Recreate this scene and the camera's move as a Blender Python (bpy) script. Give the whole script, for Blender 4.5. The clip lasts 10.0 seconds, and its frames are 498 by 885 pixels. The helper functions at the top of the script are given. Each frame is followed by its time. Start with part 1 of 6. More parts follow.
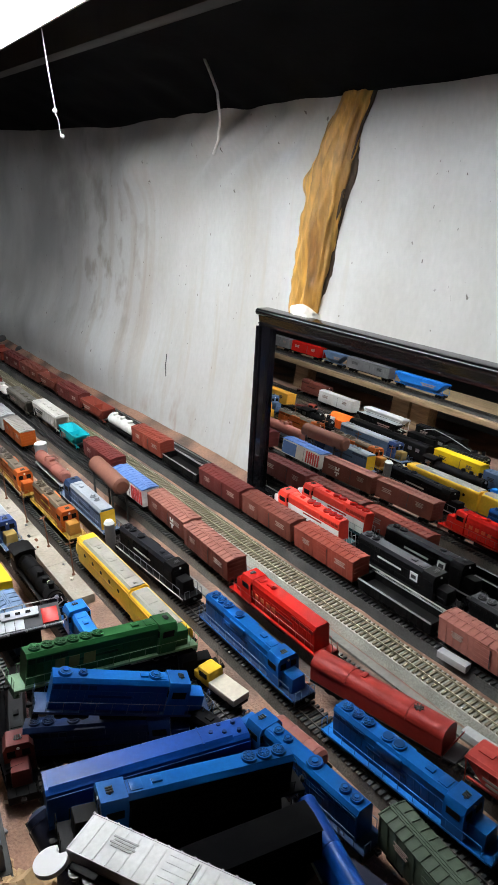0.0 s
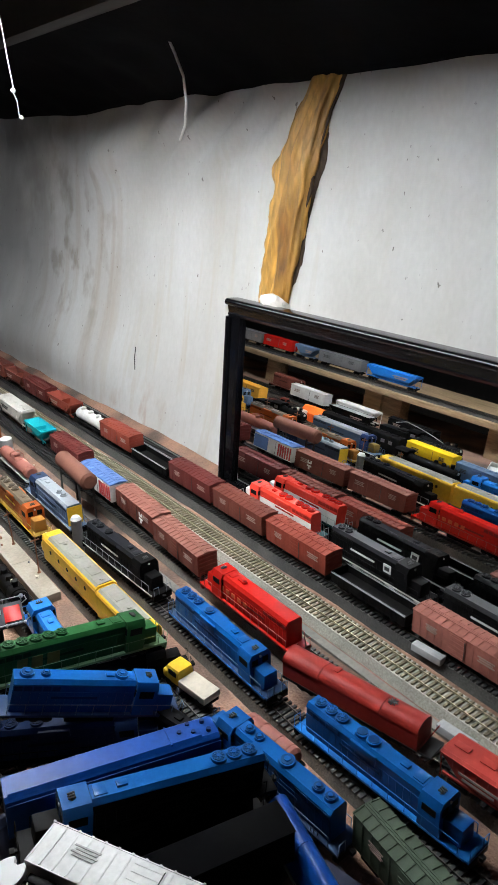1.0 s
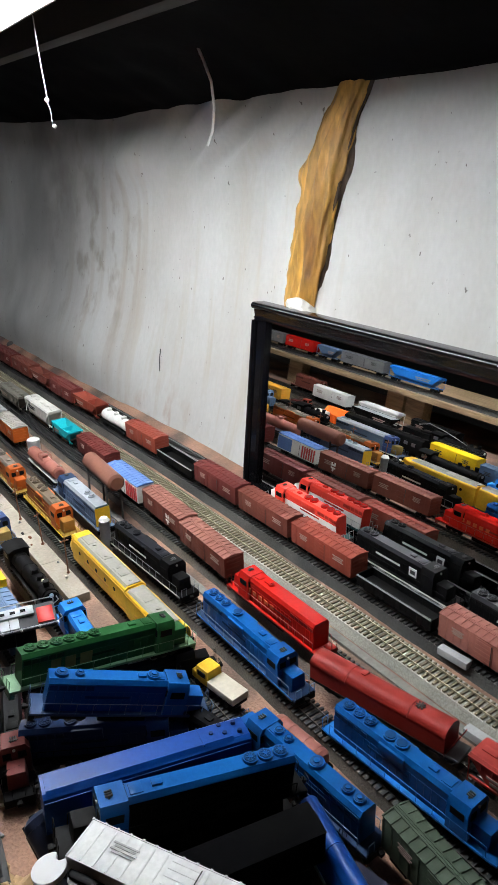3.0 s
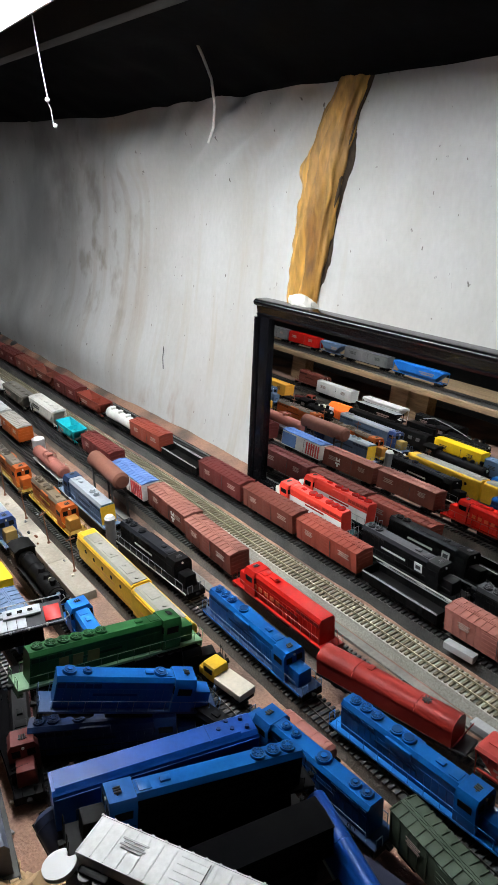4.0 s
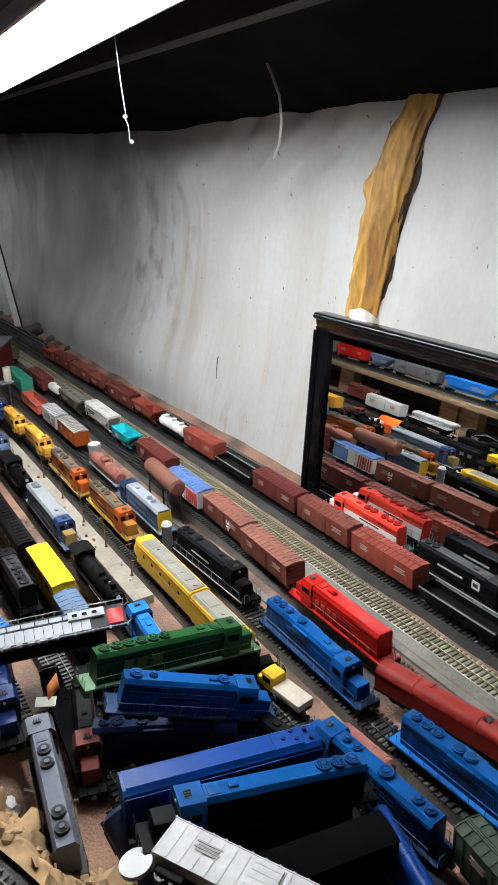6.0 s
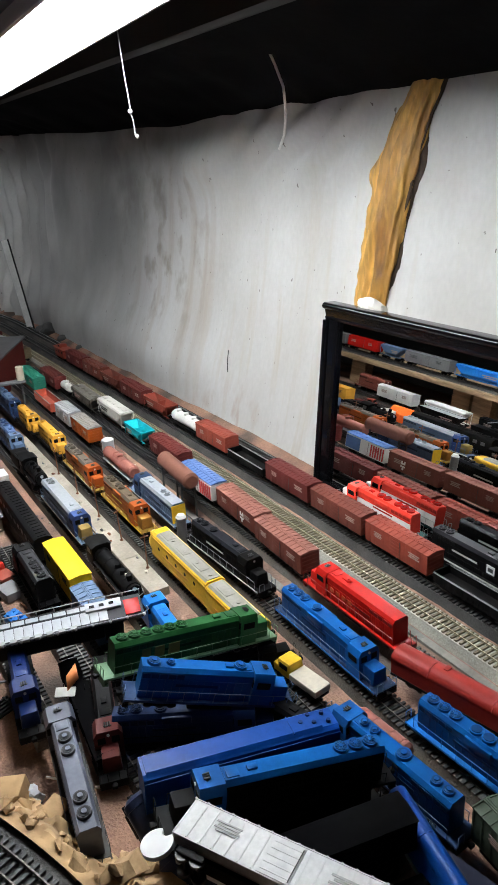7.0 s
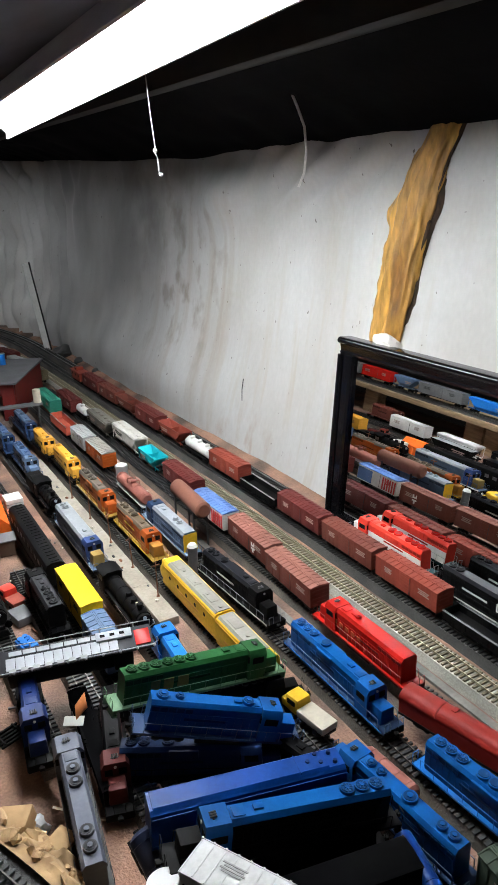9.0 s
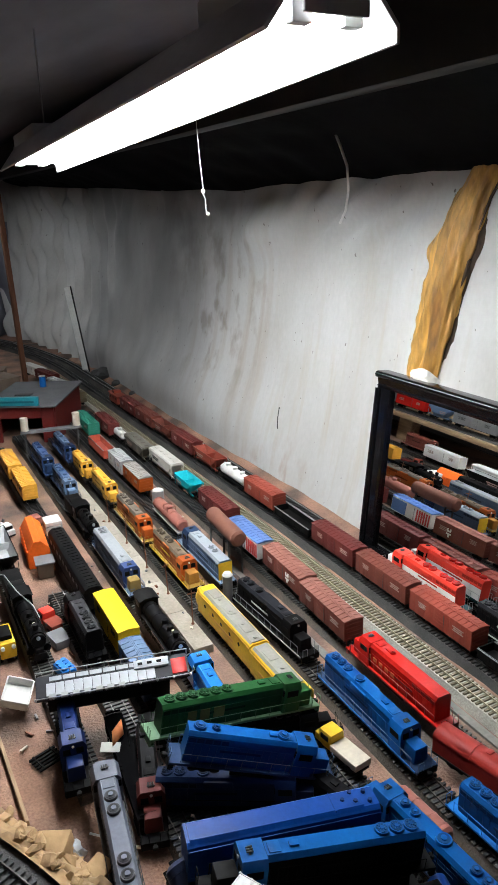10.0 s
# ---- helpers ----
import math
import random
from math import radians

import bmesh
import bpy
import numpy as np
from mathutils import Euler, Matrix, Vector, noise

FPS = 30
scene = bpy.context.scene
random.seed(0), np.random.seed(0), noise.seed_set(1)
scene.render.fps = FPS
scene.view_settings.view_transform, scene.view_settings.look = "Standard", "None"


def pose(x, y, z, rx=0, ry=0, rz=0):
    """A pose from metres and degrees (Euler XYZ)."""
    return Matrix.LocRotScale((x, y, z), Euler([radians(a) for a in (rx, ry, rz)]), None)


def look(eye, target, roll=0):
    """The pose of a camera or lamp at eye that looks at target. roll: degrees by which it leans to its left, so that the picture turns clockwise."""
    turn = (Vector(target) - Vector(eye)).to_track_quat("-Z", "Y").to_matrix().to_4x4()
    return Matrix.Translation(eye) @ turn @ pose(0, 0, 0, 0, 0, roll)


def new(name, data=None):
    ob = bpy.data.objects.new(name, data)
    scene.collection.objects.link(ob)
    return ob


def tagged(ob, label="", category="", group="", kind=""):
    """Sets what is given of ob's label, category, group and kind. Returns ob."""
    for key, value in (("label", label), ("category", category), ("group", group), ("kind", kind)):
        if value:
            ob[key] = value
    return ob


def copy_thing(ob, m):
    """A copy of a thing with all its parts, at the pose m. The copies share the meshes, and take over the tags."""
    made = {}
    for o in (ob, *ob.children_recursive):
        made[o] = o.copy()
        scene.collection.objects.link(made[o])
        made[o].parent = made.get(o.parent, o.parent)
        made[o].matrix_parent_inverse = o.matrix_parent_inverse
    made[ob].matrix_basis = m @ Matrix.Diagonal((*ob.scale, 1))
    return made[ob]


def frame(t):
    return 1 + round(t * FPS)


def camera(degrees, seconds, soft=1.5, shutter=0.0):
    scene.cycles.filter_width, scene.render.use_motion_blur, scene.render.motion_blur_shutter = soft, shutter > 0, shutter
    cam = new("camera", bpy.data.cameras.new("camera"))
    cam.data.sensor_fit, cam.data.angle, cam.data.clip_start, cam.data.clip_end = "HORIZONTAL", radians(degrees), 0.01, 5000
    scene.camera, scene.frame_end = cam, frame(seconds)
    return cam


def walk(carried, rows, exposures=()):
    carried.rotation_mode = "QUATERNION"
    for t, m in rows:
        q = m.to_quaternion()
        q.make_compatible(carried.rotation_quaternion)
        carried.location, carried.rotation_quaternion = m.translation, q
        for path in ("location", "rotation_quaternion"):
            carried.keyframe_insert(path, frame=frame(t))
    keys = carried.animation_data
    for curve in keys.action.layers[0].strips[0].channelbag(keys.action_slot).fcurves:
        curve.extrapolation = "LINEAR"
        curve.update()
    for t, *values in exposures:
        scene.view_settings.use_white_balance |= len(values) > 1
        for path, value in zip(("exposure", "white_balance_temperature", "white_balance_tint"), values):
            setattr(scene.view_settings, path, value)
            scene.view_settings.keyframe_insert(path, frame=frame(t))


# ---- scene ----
cam = camera(38.0, 10.0, soft=1.1)
PATH = [
    (0, (-0.011, 0.022, 0.616), (1.031, 1.564, -0.118), -1.4),
    (0.5, (-0.004, 0.03, 0.601), (1.078, 1.547, -0.127), -1.3),
    (1, (0.005, 0.035, 0.6), (1.103, 1.532, -0.143), -1.1),
    (1.5, (-0.001, 0.044, 0.604), (1.069, 1.563, -0.135), -2.0),
    (2, (-0.001, 0.044, 0.6), (1.069, 1.554, -0.158), -1.3),
    (2.5, (-0.009, 0.04, 0.61), (1.052, 1.563, -0.134), -1.1),
    (4, (-0.01, 0.035, 0.613), (1.034, 1.564, -0.143), -2.2),
    (4.5, (-0.014, 0.037, 0.615), (1.027, 1.572, -0.134), -2.2),
    (5, (-0.026, 0.042, 0.618), (1.009, 1.588, -0.117), -2.0),
    (5.5, (-0.036, 0.049, 0.619), (0.97, 1.609, -0.125), -1.8),
    (5.7, (-0.04, 0.048, 0.621), (0.941, 1.63, -0.111), -1.6),
    (6.8, (-0.049, 0.039, 0.624), (0.896, 1.642, -0.109), -1.9),
    (7, (-0.047, 0.038, 0.616), (0.886, 1.646, -0.122), -3.3),
    (7.5, (-0.041, 0.039, 0.613), (0.903, 1.642, -0.122), -3.8),
    (8, (-0.039, 0.039, 0.618), (0.897, 1.656, -0.093), -4.1),
    (8.5, (-0.05, 0.039, 0.634), (0.869, 1.67, -0.068), -2.5),
    (9, (-0.052, 0.035, 0.636), (0.867, 1.675, -0.045), -2.1),
    (9.5, (-0.059, 0.036, 0.645), (0.78, 1.72, -0.035), -2.5),
    (10, (-0.069, 0.031, 0.66), (0.789, 1.725, 0.034), -1.5),
]
walk(cam, [(t, look(eye, target, roll)) for t, eye, target, roll in PATH], [(0.0, 0.0), (10.0, 0.0)])

# ---- world: a closed dim shed, lit by a fluorescent fixture and a dimmer far one ----
world = bpy.data.worlds.new("world")
scene.world = world
world.use_nodes = True
world.node_tree.nodes["Background"].inputs[0].default_value = (0.5, 0.55, 0.65, 1)
world.node_tree.nodes["Background"].inputs[1].default_value = 0.002
TUBE_GLOW = 67.0


# ---- materials ----
def material(name, color, rough=0.5, metal=0.0, grain=0.12, scale=60.0, bump=0.1, second=None, big=6.0, big_mix=0.5, coat=0.0, emit=0.0, stretch=(1, 1, 1), spec=0.5):
    """Base colour with a fine grain and a coarse stain of a second colour, and a fine relief."""
    m = bpy.data.materials.new(name)
    m.use_nodes = True
    n, l = m.node_tree.nodes, m.node_tree.links
    b = n["Principled BSDF"]
    b.inputs["Roughness"].default_value, b.inputs["Metallic"].default_value = rough, metal
    b.inputs["Coat Weight"].default_value = coat
    b.inputs["Specular IOR Level"].default_value = spec
    tc, mp = n.new("ShaderNodeTexCoord"), n.new("ShaderNodeMapping")
    mp.inputs["Scale"].default_value = stretch
    l.new(tc.outputs["Object"], mp.inputs["Vector"])
    fine, coarse = n.new("ShaderNodeTexNoise"), n.new("ShaderNodeTexNoise")
    fine.inputs["Scale"].default_value, fine.inputs["Detail"].default_value = scale, 6
    coarse.inputs["Scale"].default_value, coarse.inputs["Detail"].default_value = big, 5
    l.new(mp.outputs["Vector"], fine.inputs["Vector"])
    l.new(mp.outputs["Vector"], coarse.inputs["Vector"])
    ramp = n.new("ShaderNodeValToRGB")
    ramp.color_ramp.elements[0].position, ramp.color_ramp.elements[1].position = 0.42, 0.66
    ramp.color_ramp.elements[0].color, ramp.color_ramp.elements[1].color = (0, 0, 0, 1), (big_mix, big_mix, big_mix, 1)
    l.new(coarse.outputs["Fac"], ramp.inputs["Fac"])
    mix = n.new("ShaderNodeMix")
    mix.data_type = "RGBA"
    mix.inputs["A"].default_value = (*color, 1)
    mix.inputs["B"].default_value = (*(second or tuple(c * 0.7 for c in color)), 1)
    l.new(ramp.outputs["Color"], mix.inputs["Factor"])
    hsv = n.new("ShaderNodeHueSaturation")
    mr = n.new("ShaderNodeMapRange")
    mr.inputs["To Min"].default_value, mr.inputs["To Max"].default_value = 1 - grain * 2, 1 + grain * 2
    l.new(fine.outputs["Fac"], mr.inputs["Value"])
    l.new(mr.outputs["Result"], hsv.inputs["Value"])
    l.new(mix.outputs["Result"], hsv.inputs["Color"])
    l.new(hsv.outputs["Color"], b.inputs["Base Color"])
    if bump:
        bp = n.new("ShaderNodeBump")
        bp.inputs["Strength"].default_value, bp.inputs["Distance"].default_value = bump, 0.002
        l.new(fine.outputs["Fac"], bp.inputs["Height"])
        l.new(bp.outputs["Normal"], b.inputs["Normal"])
    if emit:
        b.inputs["Emission Color"].default_value = (0.93, 0.97, 1, 1)
        b.inputs["Emission Strength"].default_value = emit
    return m


PAINTS, SHADES = {}, {}


def paint(r, g, b, rough=0.38):
    """Moulded, weathered model paint of one colour."""
    key = (r, g, b, rough)
    if key not in PAINTS:
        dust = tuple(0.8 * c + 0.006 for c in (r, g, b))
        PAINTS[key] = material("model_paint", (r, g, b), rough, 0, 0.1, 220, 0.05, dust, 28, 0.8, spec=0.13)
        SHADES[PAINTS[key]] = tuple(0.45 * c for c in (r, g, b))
    return PAINTS[key]


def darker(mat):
    """A darkened copy of a paint; paints recess shade on grilles and fan wells."""
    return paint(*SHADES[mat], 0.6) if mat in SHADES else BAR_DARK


BLACK = material("black_plastic", (0.005, 0.005, 0.0055), 0.5, 0, 0.1, 220, 0.05, (0.01, 0.0095, 0.009), 28, 0.8, spec=0.05)
# matte black without gloss, standing in for deep shade in the heap
SHADE_BLACK = material("matte_shade_black", (0.004, 0.004, 0.0045), 0.95, 0, 0.1, 220, 0.05, (0.006, 0.006, 0.006), 28, 0.8, spec=0.0)
SHADES[BLACK] = (0.003, 0.003, 0.003)
GREY = paint(0.16, 0.16, 0.165)
LGREY = paint(0.42, 0.43, 0.43)
WHITE = paint(0.72, 0.71, 0.68)
BLUE = paint(0.0035, 0.078, 0.28, 0.28)
DBLUE = paint(0.002, 0.045, 0.24, 0.36)
NAVY = paint(0.02, 0.045, 0.11)
LBLUE = paint(0.015, 0.17, 0.55, 0.3)
RED = paint(0.46, 0.012, 0.008, 0.26)
BRED = paint(0.75, 0.05, 0.03, 0.32)
BROWN = paint(0.16, 0.045, 0.032, 0.5)
MAROON = paint(0.12, 0.025, 0.022, 0.5)
RUST = paint(0.25, 0.05, 0.032, 0.5)
PINK = paint(0.31, 0.115, 0.09, 0.5)
YELLOW = paint(0.78, 0.47, 0.03, 0.35)
BYELLOW = paint(0.88, 0.56, 0.015, 0.45)
GOLD = paint(0.75, 0.38, 0.05, 0.4)
ORANGE = paint(0.38, 0.08, 0.012, 0.45)
HIVIS = paint(0.95, 0.16, 0.02, 0.5)
TEAL = paint(0.01, 0.42, 0.47, 0.4)
GREEN = paint(0.014, 0.08, 0.022, 0.36)
LGREEN = paint(0.11, 0.21, 0.11, 0.45)
SAGE = paint(0.06, 0.082, 0.056, 0.6)
FARGREEN = paint(0.03, 0.22, 0.15, 0.5)
SLATE = paint(0.11, 0.17, 0.27, 0.45)
CREAM = paint(0.62, 0.56, 0.45, 0.5)
SILVER = material("silver_paint", (0.6, 0.61, 0.63), 0.3, 0.6, 0.1, 200, 0.05)
WHEEL = material("dark_wheel_metal", (0.03, 0.028, 0.026), 0.45, 0.6, 0.1, 200, 0.05)
NICKEL = material("nickel_rail", (0.5, 0.5, 0.5), 0.35, 0.9, 0.1, 120, 0.03)
BRASS_RAIL = material("worn_nickel_rail", (0.55, 0.5, 0.36), 0.5, 0.85, 0.1, 120, 0.03)
DARK_RAIL = material("grimy_rail", (0.12, 0.11, 0.1), 0.35, 0.8, 0.1, 120, 0.03)
TIE_BROWN = material("plastic_tie_tan", (0.2, 0.17, 0.11), 0.6, 0, 0.2, 150, 0.2)
TIE_BLACK = material("plastic_tie_black", (0.022, 0.022, 0.022), 0.55, 0, 0.2, 150, 0.2)
BALLAST_GREY = material("grey_ballast", (0.42, 0.41, 0.35), 0.9, 0, 0.3, 420, 0.8, (0.3, 0.29, 0.25), 14, 0.8)
BALLAST_MID = material("cinder_ballast", (0.085, 0.078, 0.068), 0.9, 0, 0.35, 420, 0.8, (0.16, 0.13, 0.105), 12, 0.8)
BALLAST_DARK = material("dark_ballast", (0.045, 0.044, 0.042), 0.85, 0, 0.35, 420, 0.8, (0.1, 0.095, 0.085), 10, 0.7)
DIRT = material("reddish_dirt_tabletop", (0.28, 0.155, 0.105), 0.95, 0, 0.25, 300, 0.8, (0.075, 0.058, 0.048), 7, 1.0)
ROAD = material("grey_road", (0.19, 0.18, 0.16), 0.85, 0, 0.18, 200, 0.3, (0.11, 0.105, 0.095), 12, 0.8)
ROCK = material("tan_plaster_rock", (0.46, 0.3, 0.15), 0.9, 0, 0.25, 60, 0.6, (0.2, 0.12, 0.06), 16, 0.9)
ROCK_CHUNK = material("broken_tan_plaster", (0.5, 0.33, 0.17), 0.9, 0, 0.2, 3.5, 0.5, (0.24, 0.14, 0.07), 1.1, 0.9)
CONCRETE = material("platform_concrete", (0.34, 0.3, 0.24), 0.85, 0, 0.15, 200, 0.3, (0.22, 0.19, 0.15), 15, 0.7)
WOOD = material("weathered_wood", (0.34, 0.23, 0.13), 0.75, 0, 0.25, 30, 0.3, (0.2, 0.13, 0.07), 8, 0.8, stretch=(14, 1, 14))
POST_WOOD = material("brown_post_wood", (0.2, 0.08, 0.04), 0.7, 0, 0.25, 40, 0.3, stretch=(10, 10, 1))
SHEET = material("grey_plastic_sheet", (0.57, 0.57, 0.56), 0.45, 0, 0.05, 90, 0.2, (0.46, 0.445, 0.415), 3.0, 0.8, stretch=(1, 1.3, 0.8))


def stain_and_shade_sheet(m):
    """Dark specks and brown water streaks with shapes of their own, and painted shade."""
    n, l = m.node_tree.nodes, m.node_tree.links
    b = n["Principled BSDF"]
    src = b.inputs["Base Color"].links[0].from_socket
    tc = n.new("ShaderNodeTexCoord")
    last = src
    for scale, stretch, lo, hi, color, amount, spot in (
            (85, (1, 1, 0.7), 0.715, 0.745, (0.1, 0.085, 0.075), 0.85, None),
            (11, (1, 2.0, 0.13), 0.5, 0.74, (0.33, 0.235, 0.14), 0.5, (0.76, 1.9, 0.36, 0.5)),
            (19, (1, 1, 0.8), 0.54, 0.7, (0.2, 0.14, 0.085), 0.6, (0.76, 2.0, 0.42, 0.42)),
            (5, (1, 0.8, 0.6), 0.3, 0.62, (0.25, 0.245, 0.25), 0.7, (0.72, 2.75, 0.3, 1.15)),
            # grey patch high on the far wall: smoky stain and bulge shade painted together
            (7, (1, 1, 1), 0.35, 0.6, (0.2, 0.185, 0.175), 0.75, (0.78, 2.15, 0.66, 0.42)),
            (14, (1, 2.4, 0.2), 0.56, 0.7, (0.45, 0.4, 0.32), 0.55, (0.75, 1.2, 0.1, 0.7)),
            (30, (1, 1.2, 0.6), 0.5, 0.7, (0.36, 0.24, 0.17), 0.7, (0.74, 1.5, -0.06, 0.22))):
        mp, no, ra, mx = n.new("ShaderNodeMapping"), n.new("ShaderNodeTexNoise"), n.new("ShaderNodeMapRange"), n.new("ShaderNodeMix")
        mp.inputs["Scale"].default_value = (0.15, *stretch[1:])
        mp.inputs["Location"].default_value = (scale, 2.7 * scale, 0.3)
        no.inputs["Scale"].default_value, no.inputs["Detail"].default_value = scale, 3
        ra.inputs["From Min"].default_value, ra.inputs["From Max"].default_value, ra.inputs["To Max"].default_value = lo, hi, amount
        mx.data_type = "RGBA"
        mx.inputs["B"].default_value = (*color, 1)
        l.new(tc.outputs["Object"], mp.inputs["Vector"])
        l.new(mp.outputs["Vector"], no.inputs["Vector"])
        l.new(no.outputs["Fac"], ra.inputs["Value"])
        amount_socket = ra.outputs["Result"]
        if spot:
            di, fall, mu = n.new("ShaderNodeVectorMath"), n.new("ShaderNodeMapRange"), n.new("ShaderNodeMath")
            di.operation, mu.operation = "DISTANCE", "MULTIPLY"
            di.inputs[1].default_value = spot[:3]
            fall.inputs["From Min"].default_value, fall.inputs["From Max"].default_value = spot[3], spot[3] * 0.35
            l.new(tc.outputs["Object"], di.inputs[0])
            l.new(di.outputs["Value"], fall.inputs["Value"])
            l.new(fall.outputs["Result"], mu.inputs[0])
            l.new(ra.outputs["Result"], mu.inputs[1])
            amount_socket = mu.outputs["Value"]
        l.new(amount_socket, mx.inputs["Factor"])
        l.new(last, mx.inputs["A"])
        last = mx.outputs["Result"]
    l.new(last, b.inputs["Base Color"])


stain_and_shade_sheet(SHEET)
SHADE_AND_DRAPE_BLACK = material("shade_and_drape_black", (0.006, 0.006, 0.0075), 0.9, 0, 0.2, 40, 0.3, spec=0.05)
CEILING_SHEET = material("slate_ceiling_sheet", (0.27, 0.28, 0.34), 0.5, 0, 0.2, 14, 0.5, (0.16, 0.165, 0.2), 3, 0.8, stretch=(1, 0.25, 1))
FOAM = material("yellow_log_wood", (0.6, 0.33, 0.075), 0.5, 0, 0.45, 14, 1.0, (0.2, 0.085, 0.014), 2.2, 1.0, stretch=(7, 7, 1.6))
BARK = material("dark_bark", (0.07, 0.045, 0.03), 0.9, 0, 0.35, 40, 0.9, stretch=(6, 6, 1.5))
FRAME_BLACK = material("gloss_black_frame", (0.004, 0.004, 0.005), 0.16, 0, 0.1, 60, 0.0, coat=0.15, spec=0.25)
MIRROR = material("mirror_silver", (0.74, 0.76, 0.76), 0.012, 1.0, 0.0, 10, 0.0, (0.72, 0.74, 0.74))
TUBE = material("lit_tube", (0.9, 0.9, 0.9), 0.4, emit=TUBE_GLOW, bump=0)
DIM_TUBE = material("dim_lit_tube", (0.9, 0.9, 0.9), 0.4, emit=9.0, bump=0)
ENAMEL = material("white_enamel", (0.8, 0.8, 0.8), 0.35, 0, 0.04, 60, 0.02)
PAPER = material("crumpled_white_paper", (0.78, 0.76, 0.7), 0.8, 0, 0.06, 80, 0.2)
CORD = material("white_cord", (0.88, 0.87, 0.84), 0.7, 0, 0.1, 200, 0.2)
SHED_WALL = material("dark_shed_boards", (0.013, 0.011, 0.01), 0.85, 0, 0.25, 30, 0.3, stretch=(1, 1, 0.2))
BAR_LIGHT = paint(0.6, 0.6, 0.56, 0.5)
FADED = paint(0.33, 0.24, 0.21, 0.6)
BAR_DARK = paint(0.06, 0.06, 0.06, 0.5)


# ---- mesh helpers ----
def box(bm, x0, x1, y0, y1, z0, z1, bevel=0.0, taper=0.0):
    c = Vector(((x0 + x1) / 2, (y0 + y1) / 2, (z0 + z1) / 2))
    g = bmesh.ops.create_cube(bm, size=1.0, matrix=Matrix.Translation(c) @ Matrix.Diagonal((x1 - x0, y1 - y0, z1 - z0, 1)))
    if taper:
        for v in g["verts"]:
            if v.co.z > c.z:
                v.co.x = c.x + (v.co.x - c.x) * (1 - taper)
    if bevel:
        edges = list({e for v in g["verts"] for e in v.link_edges})
        bmesh.ops.bevel(bm, geom=edges, offset=bevel, segments=2, profile=0.6, affect="EDGES")
    return bm


def rod(bm, a, b, r, n=10, r2=None):
    a, b = Vector(a), Vector(b)
    d = b - a
    m = Matrix.Translation((a + b) / 2) @ d.to_track_quat("Z", "Y").to_matrix().to_4x4()
    bmesh.ops.create_cone(bm, cap_ends=True, segments=n, radius1=r, radius2=r if r2 is None else r2, depth=d.length, matrix=m)
    return bm


def prism(bm, profile, y0, y1):
    """Extrude an (x, z) outline along y."""
    f = [bm.verts.new((x, y0, z)) for x, z in profile]
    g = [bm.verts.new((x, y1, z)) for x, z in profile]
    k = len(profile)
    bm.faces.new(f)
    bm.faces.new(g[::-1])
    for i in range(k):
        bm.faces.new((f[i], g[i], g[(i + 1) % k], f[(i + 1) % k]))
    bmesh.ops.recalc_face_normals(bm, faces=bm.faces)
    return bm


def mesh_ob(name, bm, mat, smooth=False):
    me = bpy.data.meshes.new(name)
    bm.to_mesh(me)
    bm.free()
    me.materials.append(mat)
    for p in me.polygons:
        p.use_smooth = True
    if not smooth:
        me.set_sharp_from_angle(angle=radians(32))
    return new(name, me)


def part(name, bm, mat, parent, label="", smooth=False):
    ob = mesh_ob(name, bm, mat, smooth)
    ob.parent = parent
    if label:
        ob["label"] = label
    return ob


PIECES = {}


def piece(name, size, mat, parent, at):
    """A small repeated slab that shares its mesh with its like."""
    key = (name, size, mat.name)
    if key not in PIECES:
        bm = box(bmesh.new(), -size[0] / 2, size[0] / 2, -size[1] / 2, size[1] / 2, -size[2] / 2, size[2] / 2)
        me = bpy.data.meshes.new(name)
        bm.to_mesh(me)
        bm.free()
        me.materials.append(mat)
        PIECES[key] = me
    o = new(name, PIECES[key])
    o.parent = parent
    o.location = at
    return o


def bar_piece(name, outline, depth, mat, parent, y):
    """A thin bar of one (x, z) outline set across at y; alike bars share a mesh."""
    key = (name, tuple(outline), mat.name)
    if key not in PIECES:
        bm = prism(bmesh.new(), outline, -depth / 2, depth / 2)
        PIECES[key] = bpy.data.meshes.new(name)
        bm.to_mesh(PIECES[key])
        bm.free()
        PIECES[key].materials.append(mat)
    o = new(name, PIECES[key])
    o.parent = parent
    o.location = (0, y, 0)
    return o


def B(*a, **k):
    return box(bmesh.new(), *a, **k)


def R(*a, **k):
    return rod(bmesh.new(), *a, **k)


def thing(name, label, category, m, group="", kind=""):
    e = new(name)
    e.empty_display_size = 0.02
    e.matrix_basis = m
    return tagged(e, label, category, group, kind)


# ---- rolling stock: length along y, front towards -y, origin on the rails ----
def bogie(parent, y, axles=2, half=0.0105, wheel=0.0056, pitch=0.0125):
    bm = bmesh.new()
    span = pitch * (axles - 1)
    for s in (-1, 1):
        box(bm, s * half - 0.0012, s * half + 0.0012, y - span / 2 - 0.005, y + span / 2 + 0.005, 0.004, 0.009, 0.0008)
    box(bm, -half, half, y - 0.003, y + 0.003, 0.005, 0.0105)
    t = part("truck", bm, BLACK, parent)
    for i in range(axles):
        yy = y - span / 2 + i * pitch
        bm = rod(bmesh.new(), (-0.0092, yy, wheel), (-0.0066, yy, wheel), wheel, 14)
        rod(bm, (0.0066, yy, wheel), (0.0092, yy, wheel), wheel, 14)
        rod(bm, (-0.008, yy, wheel), (0.008, yy, wheel), 0.001, 6)
        part("wheelset", bm, WHEEL, t)


